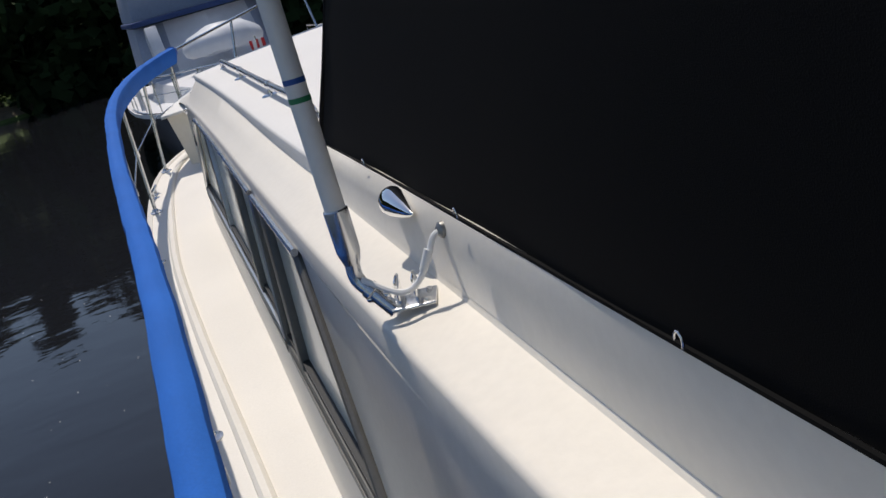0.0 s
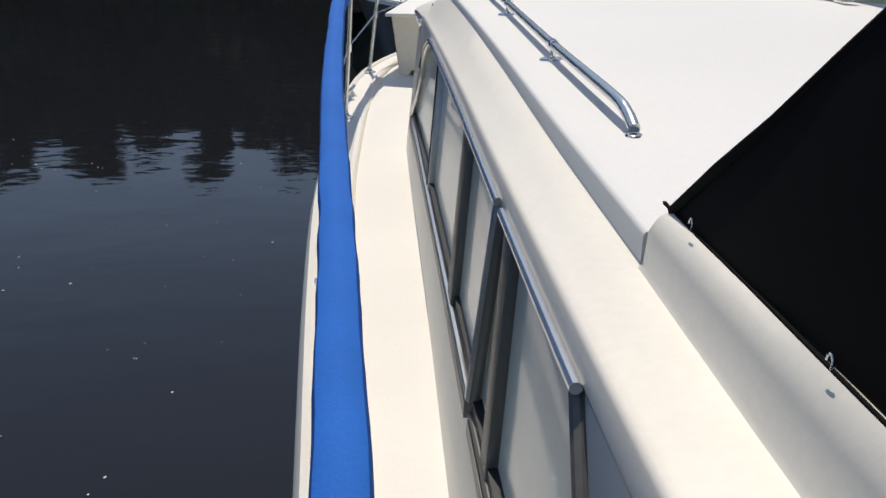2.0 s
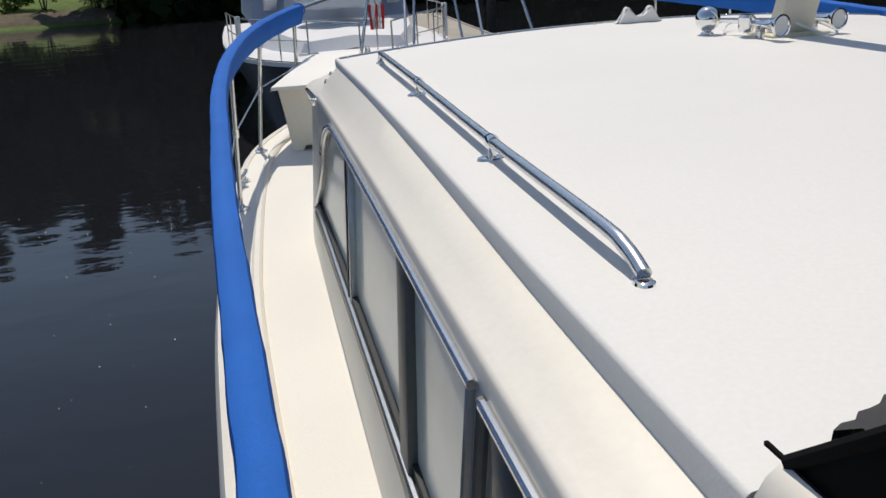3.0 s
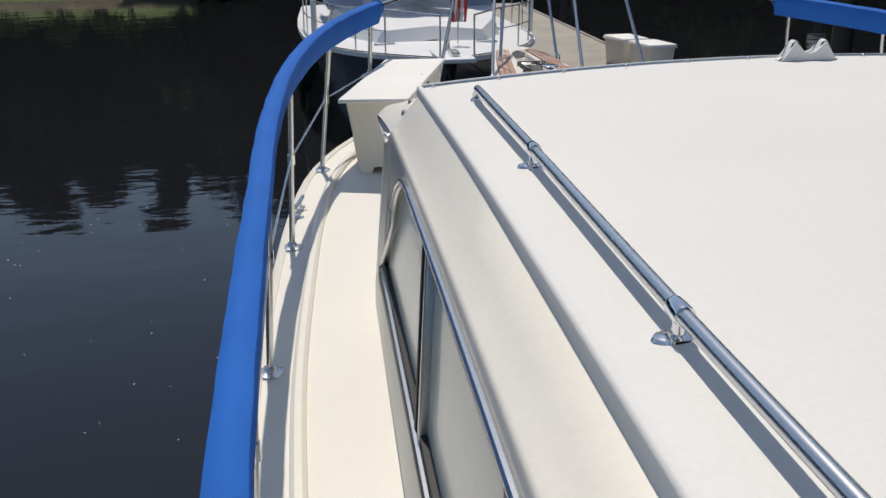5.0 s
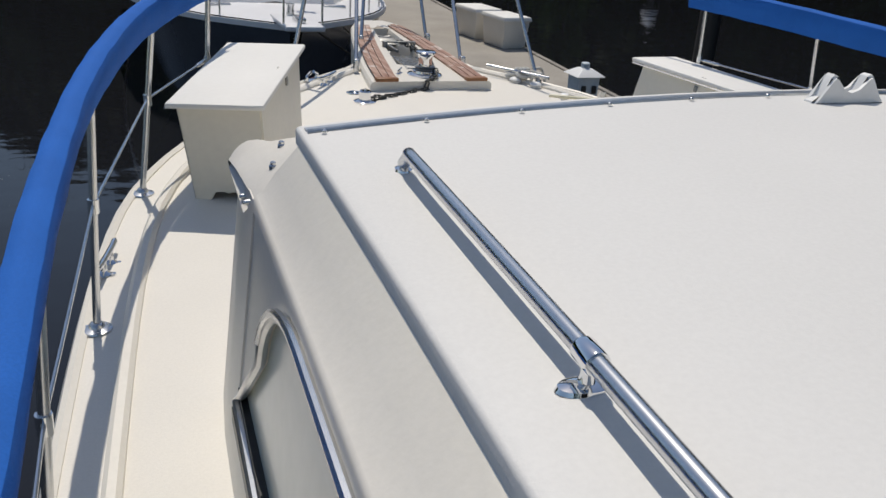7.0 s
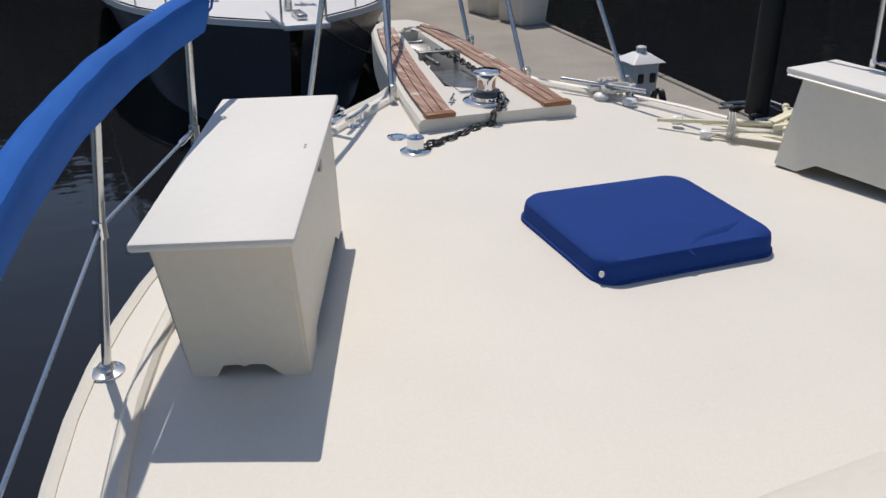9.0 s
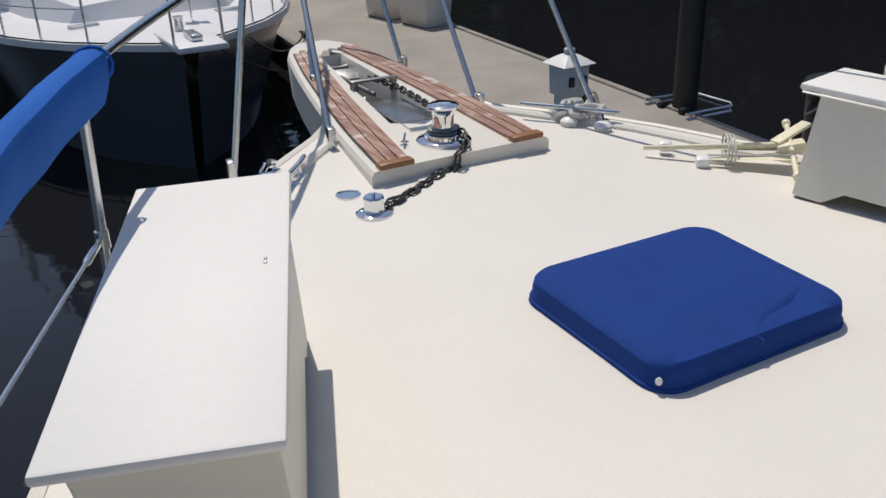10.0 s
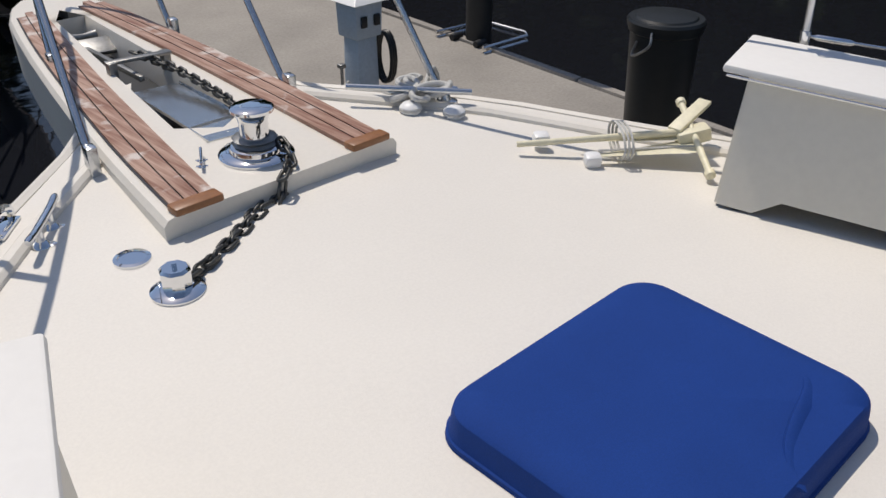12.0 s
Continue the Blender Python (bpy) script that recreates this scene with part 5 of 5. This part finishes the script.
# ---- the motor boat moored ahead, its bow towards us ----
FAR = Vector((-0.16, 0.58, 0.06))
fb = thing("motor_boat", "moored motor boat with navy hull, white deck and covered bridge", "boat", at=FAR)
FH = [(14.6, 0.06), (14.9, 0.42), (15.4, 0.95), (16.2, 1.45), (17.2, 1.75), (18.6, 1.9), (21.0, 1.95), (25.0, 1.85)]


def fx(y):
    return 2.98 + 0.03 * (y - 15)


def fz(y):
    return -0.16 - 0.02 * (y - 15)


fy = [14.6, 14.7, 14.9, 15.15, 15.4, 15.8, 16.2, 16.7, 17.2, 18, 19, 20, 21.5, 23, 25]
bm = bmesh.new()
for s in (-1, 1):
    rows = []
    for y in fy:
        h, z = lerp(FH, y), fz(y)
        rows.append([(fx(y) + s * h, y, z), (fx(y) + s * (h + 0.015), y, z - 0.06), (fx(y) + s * (h * 0.93), y + 0.1, z - 0.3), (fx(y) + s * h * 0.72, y + 0.35 * max(0, 1 - (y - 14.6) / 6), WATER_Z - 0.1)])
    sheet(bm, rows)
part("hull", bm, NAVY, fb, "navy blue hull")
bm = bmesh.new()
for s in (-1, 1):
    sweep(bm, [(fx(y) + s * (lerp(FH, y) + 0.012), y, fz(y) - 0.035) for y in fy], profile=[(-0.02, -0.035), (0.02, -0.035), (0.02, 0.03), (-0.02, 0.03)])
part("gunwale", bm, FARWHITE, fb)
bm = bmesh.new()
sheet(bm, [[(fx(y) + u * lerp(FH, y), y, fz(y) + 0.01 + 0.05 * (1 - u * u)) for u in (-1, -0.5, 0, 0.5, 1)] for y in fy])
part("deck", bm, FARWHITE, fb)
bm = bmesh.new()
block(bm, (0.46, 0.95, 0.06), (fx(14.6), 14.58, -0.12), None, 0.02)
part("pulpit", bm, FARWHITE, fb)
bm = bmesh.new()
block(bm, (0.10, 0.30, 0.06), (fx(14.6), 14.45, -0.06), None, 0.01)
part("anchor_roller", bm, STEEL, fb)
bm = bmesh.new()
spin(bm, [(0.05, 0), (0.04, 0.1), (0.05, 0.14)], 12, (fx(14.6), 14.95, -0.1))
part("windlass_drum", bm, STEEL, fb)
bm = bmesh.new()
rows = []
for y, h, z in ((16.2, 0.5, 0.02), (16.35, 0.75, 0.20), (17.2, 1.1, 0.30), (18.3, 1.3, 0.36), (19.0, 1.38, 0.40)):
    rows.append([(fx(y) - h - 0.12, y, fz(y)), (fx(y) - h, y, fz(y) + z), (fx(y), y, fz(y) + z + 0.06), (fx(y) + h, y, fz(y) + z), (fx(y) + h + 0.12, y, fz(y))])
sheet(bm, rows)
part("trunk_cabin", bm, FARWHITE, fb)
# raked cover over the windscreen in panels, side covers, and the top
PX = [-1.42, -0.86, 0.0, 0.86, 1.42]
for i, mat in enumerate((FARCANVAS, CLEARV, CLEARV, FARCANVAS)):
    bm = bmesh.new()
    a, b = PX[i], PX[i + 1]
    ya, yb = 18.2 + 0.5 * a * a / 2, 18.2 + 0.5 * b * b / 2
    sheet(bm, [[(fx(18) + a, ya, 0.12), (fx(18) + b, yb, 0.12)], [(fx(18) + a * 0.97, ya + 0.3, 0.62), (fx(18) + b * 0.97, yb + 0.3, 0.62)], [(fx(18) + a * 0.93, ya + 0.6, 1.15), (fx(18) + b * 0.93, yb + 0.6, 1.15)]])
    part("cover_panel", bm, mat, fb)
for s in (-1, 1):
    bm = bmesh.new()
    sheet(bm, [[(fx(18) + s * 1.42, 18.7, 0.1), (fx(22) + s * 1.5, 22.5, 0.1)], [(fx(18) + s * 1.32, 19.3, 1.15), (fx(22) + s * 1.4, 22.5, 1.15)]])
    part("side_cover", bm, FARCANVAS, fb)
    bm = bmesh.new()
    block(bm, (0.22, 0.5, 0.62), (fx(18) + s * 1.1, 18.5, 0.75), pose(0, 0, 0, -28, 0, 0), 0.02)
    part("window_panel", bm, CLEARV, fb)
bm = bmesh.new()
block(bm, (2.9, 3.6, 0.10), (fx(20), 20.4, 1.22), None, 0.03)
part("awning", bm, FARBLUE, fb, "dark blue canvas awning edge")
bm = bmesh.new()
block(bm, (2.8, 3.3, 1.3), (fx(20), 20.7, 1.9), None, 0.08, 0.9)
part("bridge_cover", bm, FARCANVAS, fb)
# covered tender lying on the foredeck cabin top
bm = bmesh.new()
bmesh.ops.create_uvsphere(bm, u_segments=18, v_segments=10, radius=1)
for v in bm.verts:
    v.co = Vector((v.co.x * 0.75 + fx(17.7), v.co.y * 0.5 + 17.75, max(v.co.z, -0.4) * 0.36 + 0.55 + 0.05 * noise.noise(v.co * 2)))
part("bundled_cover", bm, CLEARV, fb, "pale bundled canvas")
for s in (-1, 1):
    rl = bmesh.new()
    line = [(fx(y) + s * (lerp(FH, y) - 0.06), y, fz(y) + 0.58) for y in (15.3, 15.8, 16.4, 17.2, 18.2, 19.2)]
    sweep(rl, curve(line, 4), 0.014, 8)
    part("bow_rail", rl, STEEL, fb)
    rl = bmesh.new()
    sweep(rl, curve([(x, y, z - 0.28) for x, y, z in line], 4), 0.008, 8)
    part("bow_rail", rl, STEEL, fb)
    for x, y, z in line:
        rl = bmesh.new()
        sweep(rl, [(x, y, fz(y)), (x, y, z)], 0.012, 8)
        part("stanchion", rl, STEEL, fb)
    bm = bmesh.new()
    sweep(bm, [(fx(15) + s * 0.22, 14.3, -0.1), (fx(15) + s * 0.22, 14.32, 0.42), (fx(15.3) + s * (lerp(FH, 15.3) - 0.06), 15.3, fz(15.3) + 0.58)], 0.013, 8)
    part("pulpit_rail", bm, STEEL, fb)
    bm = bmesh.new()
    block(bm, (0.30, 0.10, 0.04), (fx(16) + s * 0.75, 16.0, fz(16) + 0.05), None, 0.01)
    part("deck_cleat", bm, STEEL, fb)
    bm = bmesh.new()
    block(bm, (0.09, 0.05, 0.55), (fx(17.4) + s * 1.72, 17.3, 0.12), None, 0.01)
    part("white_post", bm, FARWHITE, fb)
fg = thing("furled_flag", "red and white striped flag hanging limp on a staff", "flag", at=FAR)
bm = bmesh.new()
sweep(bm, [(3.25, 15.6, -0.1), (3.25, 15.6, 0.62)], 0.01, 8)
part("staff", bm, STEEL, fg)
for k, mat in enumerate((RED, FARWHITE, RED, FARWHITE, RED)):
    bm = bmesh.new()
    x0 = 3.15 + 0.045 * k
    sheet(bm, [[(x0 + 0.01 * math.sin(z * 9 + k), 15.6 + 0.03 * math.sin(z * 14 + k * 2), z), (x0 + 0.046 + 0.01 * math.sin(z * 9 + k), 15.6 + 0.03 * math.sin(z * 14 + k * 2 + 2), z)] for z in [0.20 + 0.04 * i for i in range(10)]])
    part("stripe", bm, mat, fg)

for a, b, sag in (((2.9, 14.75, -0.05), (5.18, 17.5, DOCK_Z + 0.06), 0.25), ((3.35, 15.1, -0.1), (5.28, 18.9, DOCK_Z + 0.05), 0.18)):
    ml = thing("mooring_line", "dark mooring line from the neighbouring boat to the dock", "rope", group="dark mooring lines")
    bm = bmesh.new()
    a, b = Vector(a), Vector(b)
    sweep(bm, [a.lerp(b, i / 14) - Vector((0, 0, sag * math.sin(math.pi * i / 14))) for i in range(15)], 0.011, 8)
    part("line", bm, BINP, ml)
for x, y in ((5.16, 17.5), (5.26, 18.9)):
    dc = thing("dock_cleat", "dark iron cleat on the dock edge", "cleat", group="dock cleats")
    bm = bmesh.new()
    block(bm, (0.06, 0.22, 0.03), (x, y, DOCK_Z + 0.07), None, 0.01)
    part("horn_bar", bm, BINP, dc)
    bm = bmesh.new()
    block(bm, (0.05, 0.09, 0.06), (x, y, DOCK_Z + 0.03), None, 0.01)
    part("foot", bm, BINP, dc)

# ---- far bank: lawn, shrubs, woods ----
bm = bmesh.new()
rows = []
for k in range(61):
    x = -150 + 5 * k
    y = 46 + 3.0 * noise.noise((x * 0.05, 0, 0)) + 0.0006 * x * x
    rows.append([(x, y - 1.5, WATER_Z - 0.3), (x, y, WATER_Z + 0.25), (x, y + 0.8, WATER_Z + 0.55 + 0.1 * noise.noise((x * 0.3, 1, 0))), (x, y + 9, WATER_Z + 1.7), (x, y + 30, WATER_Z + 3.0), (x, y + 200, WATER_Z + 3)])
sheet(bm, rows)
bank = part("ground", bm, LAWN)
tagged(bank, "sunlit lawn sloping down to the river", "lawn", kind="structure")
bm = bmesh.new()
sheet(bm, [[(r[0][0], r[1][1] - 0.6, WATER_Z - 0.1), (r[0][0], r[1][1] - 0.15, WATER_Z + 0.30), (r[0][0], r[2][1] - 0.1, WATER_Z + 0.58)] for r in rows])
tagged(part("ground_bank_edge", bm, EARTH), "pale eroded earth along the waterline", "river bank", kind="structure")
bm = bmesh.new()
sheet(bm, [[(x, -60, WATER_Z - 0.2), (x, -42, WATER_Z - 0.2), (x, -50, WATER_Z + 1), (x, -200, WATER_Z + 3)] for x in (-300, -100, 100, 300)])
tagged(part("ground_near_bank", bm, SOIL), "dark wooded river bank", "river bank", kind="structure")

rng = np.random.default_rng(7)


def foliage(name, mat, clumps, leaf, per, label, category, kind="stuff", parent=None):
    """Many small leaf facets scattered on the shells of uneven clumps (x, y, z, rx, rz)."""
    verts, faces = [], []
    for cx, cy, cz, rx, rz in clumps:
        n = per
        d = rng.normal(size=(n, 3))
        d /= np.linalg.norm(d, axis=1)[:, None]
        r = rng.uniform(0.55, 1.08, n) ** 0.6
        c = np.stack([cx + d[:, 0] * rx * r, cy + d[:, 1] * rx * r, cz + d[:, 2] * rz * r], 1)
        a = rng.normal(size=(n, 3))
        a /= np.linalg.norm(a, axis=1)[:, None]
        b = np.cross(a, d)
        b /= np.linalg.norm(b, axis=1)[:, None] + 1e-6
        s = leaf * rng.uniform(0.6, 1.5, n)[:, None]
        q = np.stack([c - a * s - b * s * 0.6, c + a * s - b * s * 0.4, c + a * s * 0.8 + b * s * 0.7, c - a * s * 0.9 + b * s * 0.5], 1).reshape(-1, 3)
        k = len(verts)
        verts += q.tolist()
        faces += [(k + 4 * i, k + 4 * i + 1, k + 4 * i + 2, k + 4 * i + 3) for i in range(n)]
    me = bpy.data.meshes.new(name)
    me.from_pydata(verts, [], faces)
    me.materials.append(mat)
    ob = new(name, me)
    if parent:
        ob.parent = parent
        return ob
    return tagged(ob, label, category, kind=kind)


def woods(x0, x1, n, y0, deep, hmin, hmax, gap=None):
    out = []
    for _ in range(n):
        x = rng.uniform(x0, x1)
        if gap and gap[0] < x < gap[1]:
            continue
        y = y0 + rng.uniform(0, deep) + 0.0006 * x * x
        h = rng.uniform(hmin, hmax)
        for k in range(7):
            f = rng.uniform(0.12, 1.0)
            w = 2.6 * (1.15 - 0.75 * f)
            out.append((x + rng.normal() * w * 0.5, y + rng.normal() * w * 0.5, WATER_Z + 0.6 + h * f * 0.92, w * rng.uniform(0.7, 1.2), w * rng.uniform(0.6, 1.0)))
    return out


foliage("far_woods", LEAF, woods(-130, 150, 230, 60, 9, 13, 17), 0.45, 80, "dense dark woods beyond the lawn", "woods")
def fringe(x0, x1, step, y0):
    """Low branches that hang to the water along the bank."""
    out = []
    x = x0
    while x < x1:
        y = y0 + 3.0 * noise.noise((x * 0.05, 0, 0)) + 0.0006 * x * x - 0.6
        for k in range(3):
            out.append((x + rng.normal() * 0.8, y + rng.uniform(-0.6, 0.8), WATER_Z + 0.3 + 1.5 * k + rng.uniform(0, 0.8), rng.uniform(1.2, 2.0), rng.uniform(0.9, 1.5)))
        x += step
    return out


foliage("bank_woods", LEAF, woods(-3, 150, 120, 47, 7, 9, 17) + fringe(-2.5, 110, 1.4, 46) + fringe(-110, -22, 1.6, 46), 0.34, 80, "dark trees overhanging the river bank", "woods")
bm = bmesh.new()
rows = []
for k in range(141):
    x = -140 + 2.1 * k
    y = 68 + 0.0006 * x * x
    h = 14.5 + 2.2 * noise.noise((x * 0.08, 5, 0)) + 1.6 * noise.noise((x * 0.3, 9, 0))
    rows.append([(x, y + 1.6 * noise.noise((x * 0.35, j * 0.9, 3)), WATER_Z + 0.5 + h * j / 9) for j in range(10)])
sheet(bm, rows)
tagged(part("backdrop_woods", bm, LEAF), "dark wall of dense woodland behind the lawn", "woods", kind="structure")
# trees, bank and backdrop added so the right-hand water mirrors dark, not sky
side = []
for k in range(75):
    t = k / 74
    x, y = 30 + 12 * t + rng.uniform(0, 6), 48 - 85 * t + rng.uniform(-2, 2)
    h = rng.uniform(13, 18)
    for j in range(9):
        f = j / 8
        w = 3.0 * (1.1 - 0.6 * f)
        side.append((x + rng.normal() * 0.9, y + rng.normal() * 0.9, WATER_Z + 0.4 + h * f, w * rng.uniform(0.8, 1.2), w * rng.uniform(0.6, 0.9)))
foliage("added_side_woods", LEAF, side, 0.42, 75, "added dark woods that the water on the right reflects", "woods")
bm = bmesh.new()
sheet(bm, [[(34 + 12 * t, 50 - 88 * t, WATER_Z - 0.3), (35 + 12 * t, 50 - 88 * t, WATER_Z + 0.5), (90, 60 - 100 * t, WATER_Z + 3)] for t in [i / 10 for i in range(11)]])
tagged(part("ground_added_side_bank", bm, SOIL), "added bank under the reflected side woods", "river bank", kind="structure")
bm = bmesh.new()
sheet(bm, [[(43 + 10 * t + noise.noise((t * 30, j, 4)), 54 - 95 * t, WATER_Z + (13 + 2 * noise.noise((t * 40, 1, 2))) * j / 6) for j in range(7)] for t in [i / 40 for i in range(41)]])
tagged(part("backdrop_added_side_woods", bm, LEAF), "added dark sheet that keeps sky out of the water's reflection", "woods", kind="structure")
foliage("near_woods", LEAF, [(x, -70 - 8 * math.sin(k), z, 4.0, 4.0) for k, x in enumerate(range(-120, 121, 6)) for z in (2, 7, 12)], 0.8, 40, "woods on the near river bank", "woods")
for x, y, h in ((-5.6, 46.3, 1.6), (-3.4, 46.4, 1.2), (-8.5, 46.0, 1.3), (-2.2, 46.8, 1.9), (-7.0, 46.5, 0.9), (-11.0, 46.3, 1.1), (-14.5, 46.0, 1.6)):
    sh = thing("shrub", "leafy green shrub on the river bank", "shrub", group="bank shrubs")
    bm = bmesh.new()
    for k in range(4):
        sweep(bm, [(x, y, WATER_Z + 0.3), (x + 0.25 * math.cos(k * 1.7), y + 0.2 * math.sin(k * 1.7), WATER_Z + 0.4 + h * 0.7)], [0.04, 0.015], 6)
    part("stems", bm, BARK, sh)
    foliage("leaves", LEAFB, [(x + rng.normal() * 0.35, y + rng.normal() * 0.3, WATER_Z + 0.6 + h * rng.uniform(0.2, 0.9), 0.35, 0.3) for _ in range(9)], 0.06, 60, "", "", parent=sh)
tr = thing("tree", "young tree with lit green leaves over the water", "tree")
bm = bmesh.new()
sweep(bm, [(22.6, 45.6, WATER_Z), (22.4, 44.8, WATER_Z + 3), (21.8, 44, WATER_Z + 6)], [0.25, 0.18, 0.08], 8)
for k in range(5):
    sweep(bm, [(22.4, 44.8, WATER_Z + 2 + 0.6 * k), (21.2 + k * 0.3, 43.3, WATER_Z + 2.4 + 0.9 * k)], [0.07, 0.02], 6)
part("trunk", bm, BARK, tr)
foliage("crown", LEAFB, [(21.5 + rng.normal() * 1.0, 43.5 + rng.normal() * 1.0, WATER_Z + rng.uniform(1.4, 6.5), 0.8, 0.6) for _ in range(26)], 0.14, 90, "", "", parent=tr)

# leaf bits and foam specks adrift beside the boat
verts, faces = [], []
for k in range(170):
    x, y = rng.uniform(-5.5, 0.0), rng.uniform(3.5, 14.0)
    a, r = rng.uniform(0, 6.28), rng.uniform(0.004, 0.012)
    n = len(verts)
    verts += [(x + r * math.cos(a + j * 1.57) * (1 if j % 2 else 0.6), y + r * math.sin(a + j * 1.57), WATER_Z + 0.004) for j in range(4)]
    faces.append((n, n + 1, n + 2, n + 3))
me = bpy.data.meshes.new("floating_debris")
me.from_pydata(verts, [], faces)
me.materials.append(ROPE)
tagged(new("floating_debris", me), "pale leaf bits adrift on the dark water", "debris", kind="stuff")
